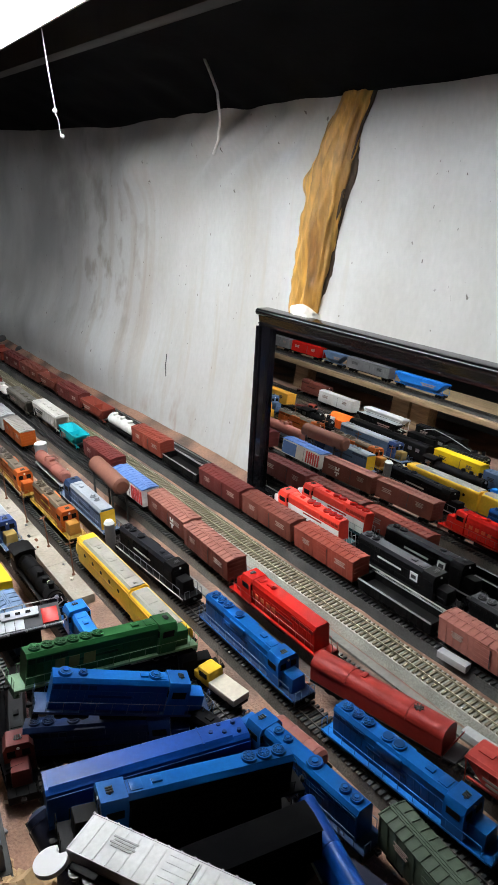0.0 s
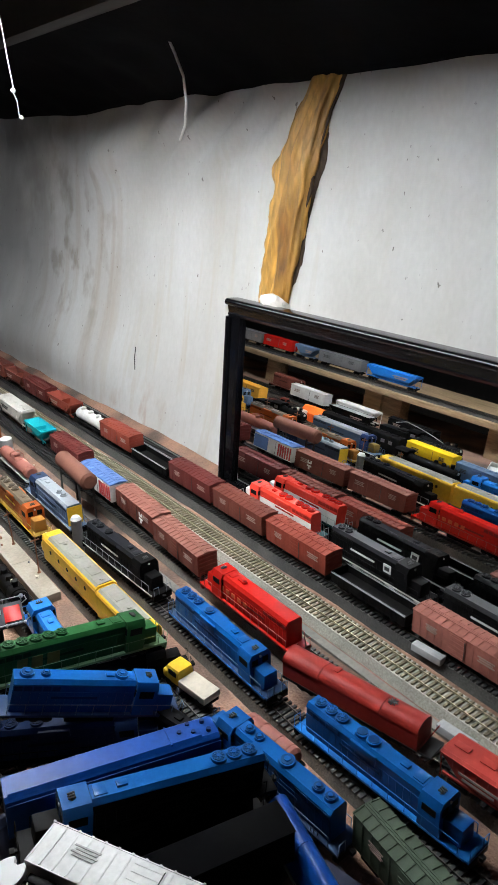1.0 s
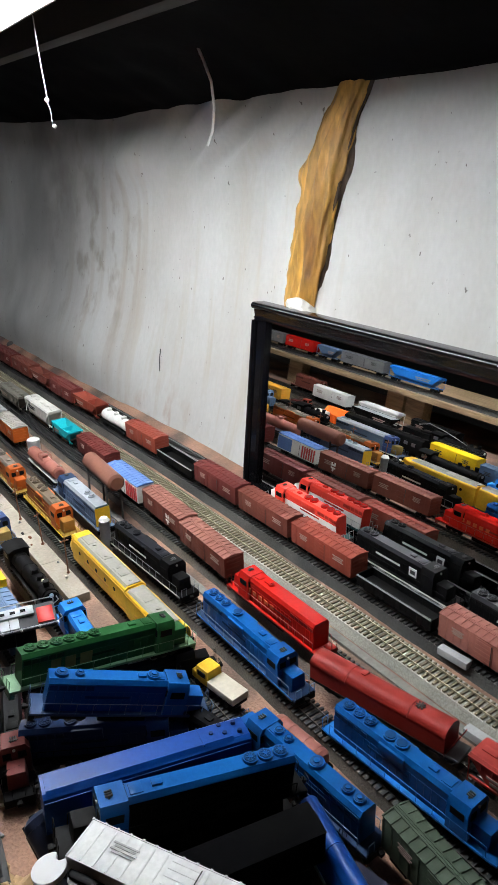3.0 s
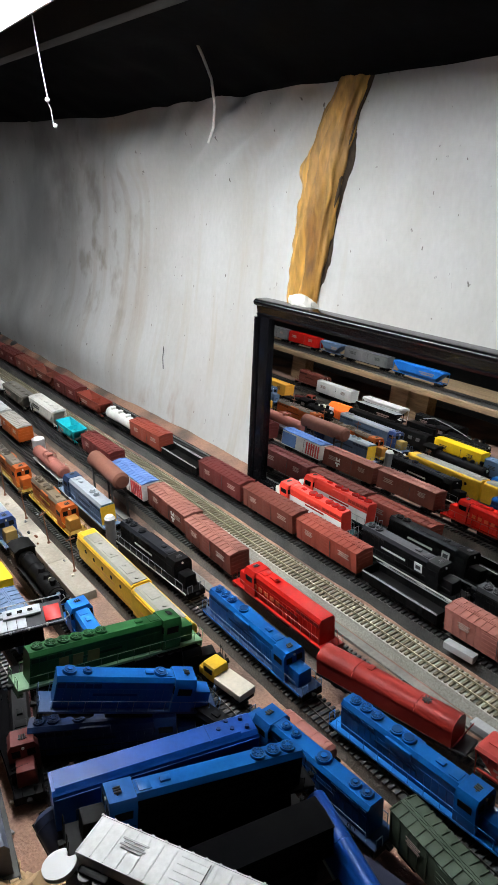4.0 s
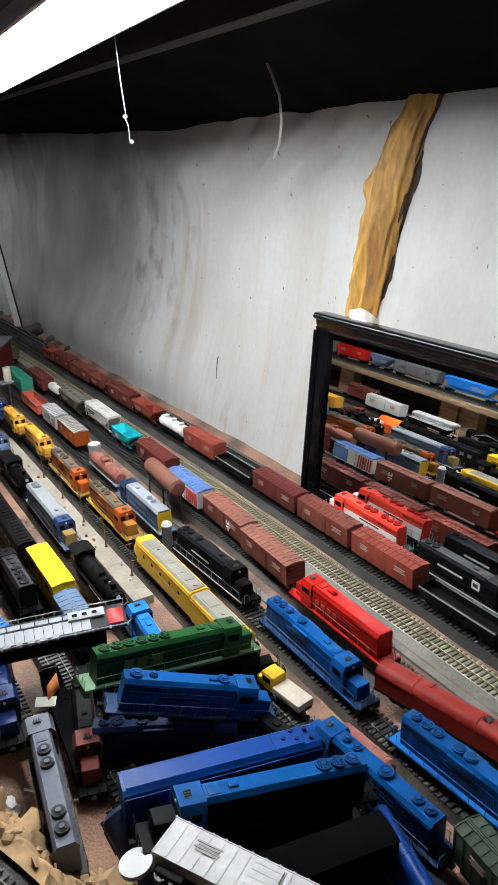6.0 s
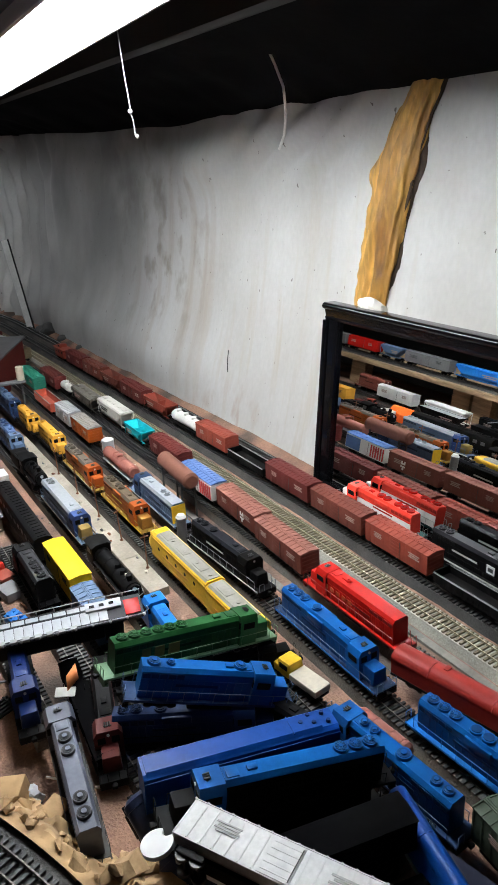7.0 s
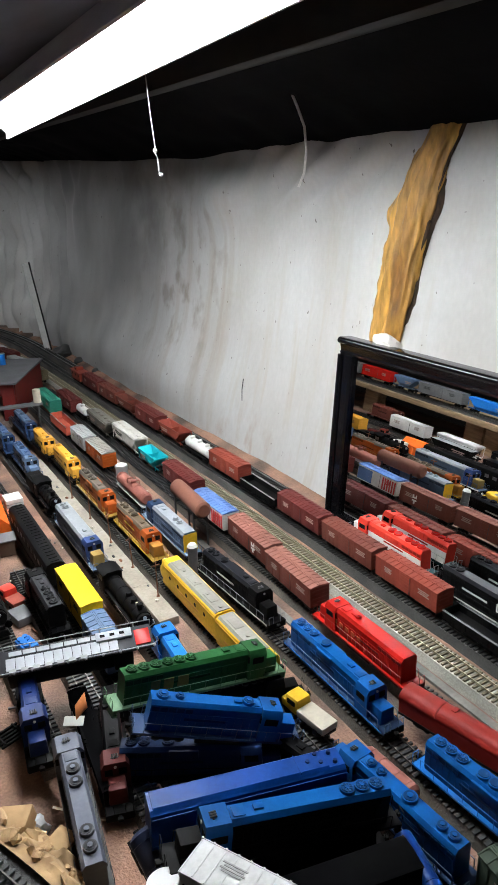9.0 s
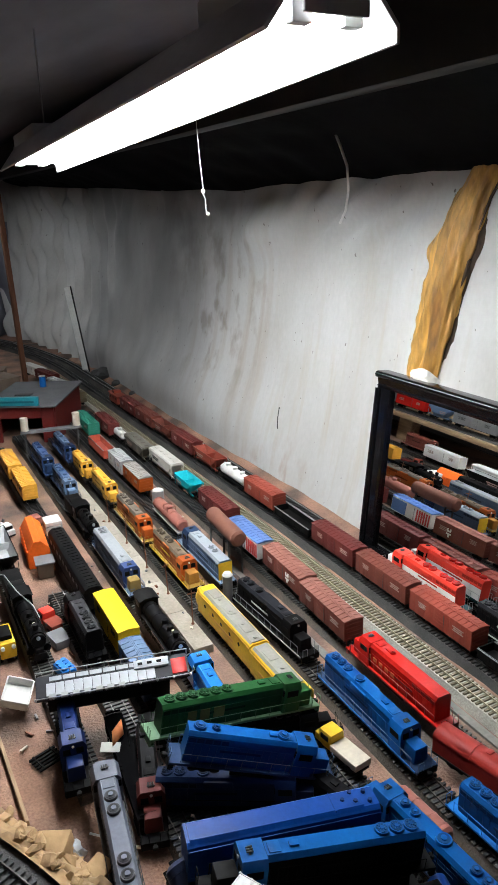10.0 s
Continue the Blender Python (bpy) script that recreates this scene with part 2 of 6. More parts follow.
def couplers(parent, half):
    for s in (-1, 1):
        bm = box(bmesh.new(), -0.0016, 0.0016, s * half - 0.003, s * half + 0.003, 0.0085, 0.0115, 0.0004)
        box(bm, -0.0028, 0.0028, s * (half + 0.004) - 0.002, s * (half + 0.004) + 0.002, 0.008, 0.012, 0.0006)
        part("coupler", bm, BLACK, parent)


def bars(parent, x, y, z, w, h, rows, mat, side):
    """Unreadable lettering on a flank, as plain bars."""
    bm = bmesh.new()
    for i in range(rows):
        zz = z - i * h * 1.7
        k = 1 - 0.2 * (i % 2)
        box(bm, side * x - 0.0002, side * x + 0.0002, y - w * k / 2, y + w * k / 2, zz - h / 2, zz + h / 2)
    part("lettering", bm, mat, parent)


def boxcar(m, label, body, L=0.135, roof=None, H=0.048, mark=FADED, ribs=True, category="boxcar", group="", W=0.0165, seams=True):
    t = thing("boxcar", label, category, m, group)
    h = L / 2
    ribs_at, ends_at, seams_at = [], [], []
    bm = box(bmesh.new(), -W, W, -h, h, 0.0125, H - 0.003, 0.0006)
    if ribs:
        n = max(6, int(L / 0.011))
        for s in (-1, 1):
            for i in range(n + 1):
                y = -h + 0.001 + i * (L - 0.002) / n
                if abs(y) > 0.014:
                    ribs_at.append((s * W, y))
    for s in (-1, 1):
        for k in range(4):
            z = 0.018 + k * 0.0065
            ends_at.append((0, s * h, z + 0.00125))
    shell = part("body", bm, body, t)
    for at in ends_at:
        piece("end_rib", (round(2 * W - 0.004, 4), 0.0012, 0.0025), body, shell, at)
    for x, y in ribs_at:
        piece("side_rib", (0.001, 0.0012, round(H - 0.0185, 4)), body, shell, (x, y, (H + 0.0085) / 2))
    bm = prism(bmesh.new(), [(-W - 0.0005, H - 0.003), (W + 0.0005, H - 0.003), (W + 0.0005, H - 0.0022), (0, H), (-W - 0.0005, H - 0.0022)], -h - 0.0008, h + 0.0008)
    n = int(L / 0.0105)
    for i in range(n + 1):
        y = -h + i * L / n
        seams_at.append(y)
    r = part("roof", bm, roof or body, t)
    seam = [(-W - 0.0007, H - 0.0024), (W + 0.0007, H - 0.0024), (W + 0.0007, H - 0.0015), (0.003, H + 0.0007), (-0.003, H + 0.0007), (-W - 0.0007, H - 0.0015)]
    for y in seams_at if seams else ():
        bar_piece("roof_seam", seam, 0.0014, roof or body, r, y)
    for i in (-1, 0, 1) if seams else ():
        part("running_board", B(i * 0.0024 - 0.001, i * 0.0024 + 0.001, -h, h, H + 0.0004, H + 0.0011), roof or body, r)
    for s in (-1, 1):
        bm = box(bmesh.new(), s * W - 0.0008, s * W + 0.0008, -0.0125, 0.0125, 0.0135, H - 0.0045, 0.0003)
        for k in range(5):
            box(bm, s * W - 0.0012, s * W + 0.0012, -0.011, 0.011, 0.0165 + k * 0.0058, 0.0175 + k * 0.0058)
        d = part("sliding_door", bm, body, t)
        part("door_bar", B(s * W - 0.0013, s * W + 0.0013, -0.0115, -0.0108, 0.015, H - 0.006), BAR_DARK, d)
        bars(t, W + 0.0008, L * 0.3 * s, H - 0.013, L * 0.17, 0.0018, 3, mark, s)
        bars(t, W + 0.0008, -L * 0.28 * s, H - 0.012, L * 0.13, 0.0014, 4, mark, s)
        bm = bmesh.new()
        for k in range(5):
            rod(bm, (s * W * 0.85, s * (h + 0.001), 0.015 + k * 0.006), (s * W * 0.45, s * (h + 0.001), 0.015 + k * 0.006), 0.0003, 5)
        part("ladder", bm, body, t)
    part("underframe", B(-0.006, 0.006, -h + 0.004, h - 0.004, 0.009, 0.0128), BLACK, t)
    bogie(t, -h + 0.02)
    bogie(t, h - 0.02)
    couplers(t, h)
    return t


def hopper(m, label, body, L=0.13, covered=True, H=0.046, category="hopper car", load=None, mark=FADED, roof=None, group=""):
    t = thing("hopper_car", label, category, m, group)
    h, W = L / 2, 0.0165
    bm = bmesh.new()
    v = [bm.verts.new(p) for p in ((-W, -h, H - 0.004), (W, -h, H - 0.004), (W, h, H - 0.004), (-W, h, H - 0.004), (-W, -h + 0.022, 0.022), (W, -h + 0.022, 0.022), (W, h - 0.022, 0.022), (-W, h - 0.022, 0.022), (-0.006, -h + 0.034, 0.009), (0.006, -h + 0.034, 0.009), (0.006, h - 0.034, 0.009), (-0.006, h - 0.034, 0.009))]
    for a in ((0, 1, 5, 4), (1, 2, 6, 5), (2, 3, 7, 6), (3, 0, 4, 7), (4, 5, 9, 8), (5, 6, 10, 9), (6, 7, 11, 10), (7, 4, 8, 11), (8, 9, 10, 11)):
        bm.faces.new([v[i] for i in a])
    n = int(L / 0.012)
    for s in (-1, 1):
        for i in range(n + 1):
            y = -h + 0.001 + i * (L - 0.002) / n
            box(bm, s * W - 0.0007, s * W + 0.0007, y - 0.0006, y + 0.0006, 0.022 + (0.012 if abs(y) > h - 0.02 else 0), H - 0.003)
        box(bm, s * W - 0.0009, s * W + 0.0009, -h, h, H - 0.005, H - 0.003)
        box(bm, s * W * 0.6 - 0.001, s * W * 0.6 + 0.001, -h, h, 0.011, 0.0135)
        box(bm, -W, W, s * h - 0.0008, s * h + 0.0008, H - 0.006, H - 0.003)
        for x in (-W + 0.001, W - 0.001):
            rod(bm, (x, s * (h - 0.001), 0.012), (x, s * (h - 0.001), H - 0.004), 0.0007, 6)
    bmesh.ops.recalc_face_normals(bm, faces=bm.faces)
    part("body", bm, body, t)
    if covered:
        bm = prism(bmesh.new(), [(-W, H - 0.003), (W, H - 0.003), (W * 0.85, H - 0.0008), (0, H), (-W * 0.85, H - 0.0008)], -h, h)
        r = part("roof", bm, roof or body, t)
        k = max(4, int(L / 0.026))
        for i in range(k):
            y = -h + (i + 0.5) * L / k
            part("roof_hatch", B(-0.004, 0.004, y - 0.008, y + 0.008, H - 0.0005, H + 0.0012, 0.0005), roof or body, r)
    else:
        bm = bmesh.new()
        w = [bm.verts.new(p) for p in ((-W + 0.001, -h + 0.001, H - 0.0035), (W - 0.001, -h + 0.001, H - 0.0035), (W - 0.001, h - 0.001, H - 0.0035), (-W + 0.001, h - 0.001, H - 0.0035), (-0.008, -h * 0.4, 0.02), (0.008, -h * 0.4, 0.02), (0.008, h * 0.4, 0.02), (-0.008, h * 0.4, 0.02))]
        for a in ((0, 1, 5, 4), (1, 2, 6, 5), (2, 3, 7, 6), (3, 0, 4, 7), (4, 5, 6, 7)):
            bm.faces.new([w[i] for i in a])
        box(bm, -W + 0.001, W - 0.001, -0.001, 0.001, 0.026, H - 0.007)
        part("slope_sheet", bm, load or body, t)
    for s in (-1, 1):
        bars(t, W + 0.0009, -0.2 * L * s, H - 0.014, L * 0.3, 0.003, 2, mark, s)
    bogie(t, -h + 0.018)
    bogie(t, h - 0.018)
    couplers(t, h)
    return t


def tank_car(m, label, body, L=0.12, r=0.0135, deck=BLACK, domes=1, category="tank car", cage=False):
    t = thing("tank_car", label, category, m)
    h = L / 2
    zc = 0.0145 + r
    bm = bmesh.new()
    rod(bm, (0, -h + 0.006, zc), (0, h - 0.006, zc), r, 24)
    for s in (-1, 1):
        rod(bm, (0, s * (h - 0.006), zc), (0, s * (h - 0.002), zc), r, 24, r * 0.72)
    tank = part("tank", bm, body, t, smooth=False)
    for y in (-h + 0.012, -h * 0.3, h * 0.3, h - 0.012):
        part("tank_band", R((0, y - 0.0008, zc), (0, y + 0.0008, zc), r + 0.0005, 28), body, tank)
    for i in range(domes):
        y = 0 if domes == 1 else -h * 0.6 + i * h * 1.2 / (domes - 1)
        bm = rod(bmesh.new(), (0, y, zc + r * 0.8), (0, y, zc + r + 0.004), 0.006, 16)
        rod(bm, (0, y, zc + r + 0.004), (0, y, zc + r + 0.0055), 0.0066, 16, 0.004)
        part("dome", bm, body, tank)
    if cage:
        bm = bmesh.new()
        for x in (-0.009, 0.009):
            rod(bm, (x, -0.011, zc + r + 0.006), (x, 0.011, zc + r + 0.006), 0.0007, 6)
            for y in (-0.011, 0.011):
                rod(bm, (x, y, zc + r * 0.7), (x, y, zc + r + 0.006), 0.0006, 6)
        for y in (-0.011, 0.011):
            rod(bm, (-0.009, y, zc + r + 0.006), (0.009, y, zc + r + 0.006), 0.0007, 6)
        part("platform_rail", bm, body, t)
    part("deck", B(-0.0125, 0.0125, -h, h, 0.0115, 0.0145, 0.0005), deck, t)
    bogie(t, -h + 0.018)
    bogie(t, h - 0.018)
    couplers(t, h)
    return t


def arched_car(m, label, body, L=0.19, fittings=True, W=0.0165):
    """Smooth car with upright sides and a rounded roof, pressed seams and open dark ends."""
    t = thing("round_roof_car", label, "rail car", m)
    h, H = L / 2, 0.044
    arch = [(W * math.cos(math.pi * k / 14), H - 0.011 + 0.011 * math.sin(math.pi * k / 14)) for k in range(15)]
    b = part("body", prism(bmesh.new(), [(-W, 0.012)] + [(x, z - 0.001) for x, z in arch[::-1]] + [(W, 0.012)], -h, h), body, t)
    for y0, y1 in ((-h, -h + 0.045), (-h + 0.0455, h - 0.0505), (h - 0.05, h)):
        k = 1.03 if y1 > h - 0.001 else 1.0
        bm = prism(bmesh.new(), [(x * k, z - 0.001) for x, z in arch] + [(x * k * 1.02, z + 0.0004) for x, z in arch[::-1]], y0, y1)
        part("roof_sheet", bm, body, b)
    if fittings:
        part("roof_hatch", B(-0.001, 0.008, h - 0.068, h - 0.062, H - 0.002, H + 0.0012, 0.0004), body, b)
        bm = bmesh.new()
        for k in range(4):
            an = k * math.pi / 4
            rod(bm, (-0.0055 * math.cos(an), -h + 0.038 - 0.0055 * math.sin(an), H + 0.001), (0.0055 * math.cos(an), -h + 0.038 + 0.0055 * math.sin(an), H + 0.001), 0.0009, 5)
        part("vent_cross", bm, BAR_DARK, b, "small dark star-shaped vent")
        bm = bmesh.new()
        for k in range(3):
            rod(bm, (-0.012 + k * 0.011, -h - 0.001, 0.014), (-0.014 + k * 0.013, -h - 0.01, 0.034), 0.0007, 5)
        part("bent_railing", bm, body, t)
        part("end_platform", B(-0.014, 0.014, -h - 0.016, -h, 0.011, 0.014, 0.0006), BAR_DARK, t)
        part("side_sill", B(-W - 0.0008, W + 0.0008, -h, h, 0.0105, 0.0135, 0.0004), BLACK, t)
        bogie(t, -h + 0.03)
        bogie(t, h - 0.03)
        couplers(t, h)
    else:
        for s in (-1, 1):
            part("end_wall", B(-W + 0.001, W - 0.001, s * h - 0.0008, s * h + 0.0008, 0.012, H - 0.012), BLACK, t)
            part("lower_sill", B(s * W - 0.001, s * W + 0.001, -h, h, 0.0105, 0.0135, 0.0003), LGREY, t)
    return t


def gondola(m, label, body, L=0.15, H=0.027, category="gondola car"):
    t = thing("gondola_car", label, category, m)
    h, W = L / 2, 0.0165
    bm = box(bmesh.new(), -W, W, -h, h, 0.0115, 0.014)
    for s in (-1, 1):
        box(bm, s * W - 0.0008, s * W + 0.0008, -h, h, 0.0115, H)
        box(bm, -W, W, s * h - 0.0008, s * h + 0.0008, 0.0115, H)
        for i in range(14):
            y = -h + 0.004 + i * (L - 0.008) / 13
            box(bm, s * W - 0.0014, s * W + 0.0014, y - 0.0007, y + 0.0007, 0.0115, H - 0.001)
    part("body", bm, body, t)
    bm = bmesh.new()
    for s in (-1, 1):
        box(bm, s * W - 0.0014, s * W + 0.0014, -h, h, H - 0.001, H)
    part("top_rail", bm, LGREY, t)
    bogie(t, -h + 0.02)
    bogie(t, h - 0.02)
    couplers(t, h)
    return t


def caboose(m, label, body):
    t = thing("caboose", label, "caboose", m)
    part("body", B(-0.016, 0.016, -0.042, 0.042, 0.012, 0.04, 0.0006), body, t)
    bm = prism(bmesh.new(), [(-0.018, 0.04), (0.018, 0.04), (0.018, 0.041), (0, 0.0435), (-0.018, 0.041)], -0.052, 0.052)
    part("roof", bm, body, t)
    c = part("cupola", B(-0.012, 0.012, -0.004, 0.018, 0.042, 0.052, 0.001), body, t)
    for s in (-1, 1):
        part("window", B(s * 0.012 - 0.0004, s * 0.012 + 0.0004, 0.001, 0.013, 0.045, 0.05), BLACK, c)
        part("platform", B(-0.015, 0.015, s * 0.047 - 0.005, s * 0.047 + 0.005, 0.011, 0.013), BLACK, t)
        for y in (-0.028, 0.0, 0.028):
            part("window", B(s * 0.016 - 0.0004, s * 0.016 + 0.0004, y - 0.004, y + 0.004, 0.026, 0.034), BLACK, t)
    bogie(t, -0.03)
    bogie(t, 0.03)
    couplers(t, 0.052)
    return t


def rails_on(parent, h, W, mat, z0=0.0135, z1=0.0255, n=11):
    """Handrails along both walkways."""
    for s in (-1, 1):
        bm = bmesh.new()
        rod(bm, (s * W, -h, z1), (s * W, h, z1), 0.00045, 6)
        for i in range(n):
            y = -h + i * 2 * h / (n - 1)
            rod(bm, (s * W, y, z0), (s * W, y, z1), 0.0004, 5)
        part("handrail", bm, mat, parent)


def hood_loco(m, label, body, L=0.2, roof=None, cab=None, deck=None, fans=(3, 2), cab_front=True, trim=None, axles=3, group="", fan_mat=None, nose=None, steps=None, rail=None, hood_w=0.0105, H=0.05, end=None, lower=None, emblem=None, roof_fans=()):
    """Road switcher: long hood with fans, cab and short nose on a walkway deck. The cab leads towards -y."""
    if not cab_front:
        m = m @ pose(0, 0, 0, 0, 0, 180)
    t = thing("diesel_locomotive", label, "locomotive", m, group)
    h = L / 2
    cab_m, roof_m, deck_m = cab or body, roof or body, deck or body
    part("deck", B(-0.0155, 0.0155, -h, h, 0.0105, 0.0135, 0.0005), deck_m, t)
    if trim:
        bm = bmesh.new()
        for s in (-1, 1):
            box(bm, s * 0.0156 - 0.0003, s * 0.0156 + 0.0003, -h + 0.004, h - 0.004, 0.0108, 0.0132)
        part("sill_stripe", bm, trim, t)
    y0, y1 = -h + 0.055, h - 0.014
    w = hood_w
    prof = [(-w, 0.0135), (w, 0.0135), (w, H - 0.005), (w - 0.003, H - 0.0012), (-w + 0.003, H - 0.0012), (-w, H - 0.005)]
    hood = part("long_hood", prism(bmesh.new(), prof, y0, y1), body, t)
    bm = prism(bmesh.new(), [(-w - 0.0003, H - 0.0052), (-w + 0.003, H - 0.0012), (-w + 0.003, H - 0.0006), (w - 0.003, H - 0.0006), (w - 0.003, H - 0.0012), (w + 0.0003, H - 0.0052), (w + 0.0003, H - 0.0046), (w - 0.0028, H), (-w + 0.0028, H), (-w - 0.0003, H - 0.0046)][::-1], y0 + 0.0005, y1 + 0.0005)
    part("hood_roof", bm, roof_m, hood)
    if lower:
        for s in (-1, 1):
            part("white_band", B(s * w - 0.0009, s * w + 0.0009, y0, y1, 0.0138, 0.034), lower, hood)
    if emblem:
        for s in (-1, 1):
            part("emblem", B(s * w - 0.0011, s * w + 0.0011, y0 + 0.01, y0 + 0.024, 0.025, 0.038), emblem, hood)
            part("emblem_core", B(s * w - 0.0013, s * w + 0.0013, y0 + 0.0125, y0 + 0.0215, 0.0285, 0.0345), BAR_DARK, hood)
    if end:
        part("hood_end", B(-w, w, y1, y1 + 0.001, 0.0135, H - 0.004), end, hood)
    # doors and louvres along the hood
    for s in (-1, 1):
        n = int((y1 - y0) / 0.0085)
        for i in range(n):
            y = y0 + 0.003 + i * 0.0085
            piece("hood_door", (0.001, 0.0072, 0.021), body, hood, (s * w, y + 0.0036, 0.0265))
        for i in range(5):
            y = y1 - 0.045 + i * 0.009
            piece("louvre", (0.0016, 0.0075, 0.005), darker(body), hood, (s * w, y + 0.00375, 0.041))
        bars(hood, w + 0.0009, (y0 + y1) / 2, 0.031, L * 0.24, 0.003, 1, trim if trim in (BAR_LIGHT, YELLOW) else darker(body), s)
    fm = fan_mat or roof_m
    for u, r in roof_fans:
        y = y1 + (y0 - y1) * u
        f = part("roof_fan", R((0, y, H - 0.001), (0, y, H + 0.003), r, 20, r * 0.9), fm, hood)
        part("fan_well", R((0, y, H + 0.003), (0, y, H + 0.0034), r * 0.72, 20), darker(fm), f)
        part("fan_hub", R((0, y, H + 0.0034), (0, y, H + 0.0046), r * 0.36, 14), roof_m, f)
    a, b = fans
    for i in range(a):
        y = y1 - 0.011 - i * 0.0145
        f = part("radiator_fan", R((0, y, H - 0.001), (0, y, H + 0.0026), 0.0068, 20), fm, hood)
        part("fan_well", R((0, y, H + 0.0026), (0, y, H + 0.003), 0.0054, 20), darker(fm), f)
        bm = bmesh.new()
        for k in range(4):
            an = k * math.pi / 4
            rod(bm, (-0.005 * math.cos(an), y - 0.005 * math.sin(an), H + 0.0033), (0.005 * math.cos(an), y + 0.005 * math.sin(an), H + 0.0033), 0.0004, 5)
        rod(bm, (0, y, H + 0.0028), (0, y, H + 0.0038), 0.002, 10)
        part("fan_grille", bm, fm, f)
    for i in range(b):
        y = y1 - 0.011 - a * 0.0145 - 0.012 - i * 0.0145
        part("fan_cap", R((0, y, H + 0.0028), (0, y, H + 0.0034), 0.0054, 20), darker(fm), part("dynamic_brake_fan", R((0, y, H - 0.001), (0, y, H + 0.0028), 0.0072, 20), fm, hood))
    yb = y0 + 0.022
    part("exhaust_pipe", B(-0.003, 0.003, yb, yb + 0.009, H - 0.001, H + 0.002, 0.0005), fm, hood)
    part("hood_blister", B(-0.006, 0.006, y0 + 0.003, y0 + 0.014, H - 0.001, H + 0.0008, 0.0004), roof_m, hood)
    part("battery_hump", B(-w - 0.002, w + 0.002, (y0 + y1) / 2 - 0.02, (y0 + y1) / 2 + 0.012, 0.038, 0.047, 0.001), body, hood) if b else None
    # cab with sloping roof edges and windows
    W = 0.0155
    c0, c1 = -h + 0.032, -h + 0.055
    prof = [(-W, 0.0135), (W, 0.0135), (W, 0.044), (W - 0.004, 0.0505), (-W + 0.004, 0.0505), (-W, 0.044)]
    c = part("cab", prism(bmesh.new(), prof, c0, c1), cab_m, t)
    for s in (-1, 1):
        part("side_window", B(s * W - 0.0004, s * W + 0.0004, c0 + 0.004, c1 - 0.004, 0.034, 0.042), BLACK, c)
        part("windshield", B(s * 0.0075 - 0.0042, s * 0.0075 + 0.0042, c0 - 0.0004, c0 + 0.0004, 0.035, 0.043), BLACK, c)
        part("rear_window", B(s * 0.013 - 0.0016, s * 0.013 + 0.0016, c1 - 0.0004, c1 + 0.0006, 0.035, 0.043), BLACK, c)
    bm = bmesh.new()
    for x in (-0.002, 0.0005, 0.003):
        rod(bm, (x, c0 + 0.006, 0.0517), (x, c0 + 0.012, 0.0522), 0.0007, 6, 0.0011)
    box(bm, -0.004, 0.005, c0 + 0.008, c0 + 0.0095, 0.0503, 0.0512)
    part("air_horn", bm, BAR_DARK, c)
    part("nose", B(-0.0105, 0.0105, -h + 0.012, c0, 0.0135, 0.034, 0.0018, 0.12), nose or cab_m, t)
    part("headlight", R((0, c0 + 0.0004, 0.0455), (0, c0 - 0.001, 0.0455), 0.0016, 10), WHITE, c)
    part("fuel_tank", B(-0.0125, 0.0125, -0.024, 0.026, 0.003, 0.0105, 0.0012), BLACK, t)
    for s in (-1, 1):
        bm = box(bmesh.new(), -0.015, 0.015, s * (h - 0.001) - 0.001, s * (h - 0.001) + 0.001, 0.004, 0.0135, 0.0004)
        for x in (-0.0135, 0.0135):
            for k in range(3):
                box(bm, x - 0.0022, x + 0.0022, s * (h - 0.004) - 0.002, s * (h - 0.004) + 0.002, 0.0045 + k * 0.003, 0.0052 + k * 0.003)
        part("pilot", bm, steps or BLACK, t)
        for e in (-1, 1):
            bm = bmesh.new()
            for x in (0.014, 0.006):
                rod(bm, (e * x, s * h, 0.0135), (e * x, s * h, 0.0257), 0.0004, 5)
            rod(bm, (e * 0.0138, s * h, 0.0255), (e * 0.0062, s * h, 0.0255), 0.0004, 5)
            part("end_rail", bm, rail or deck_m, t)
    rails_on(t, h - 0.012, 0.0152, rail or deck_m)
    bogie(t, -h + 0.04, axles)
    bogie(t, h - 0.04, axles)
    couplers(t, h)
    return t


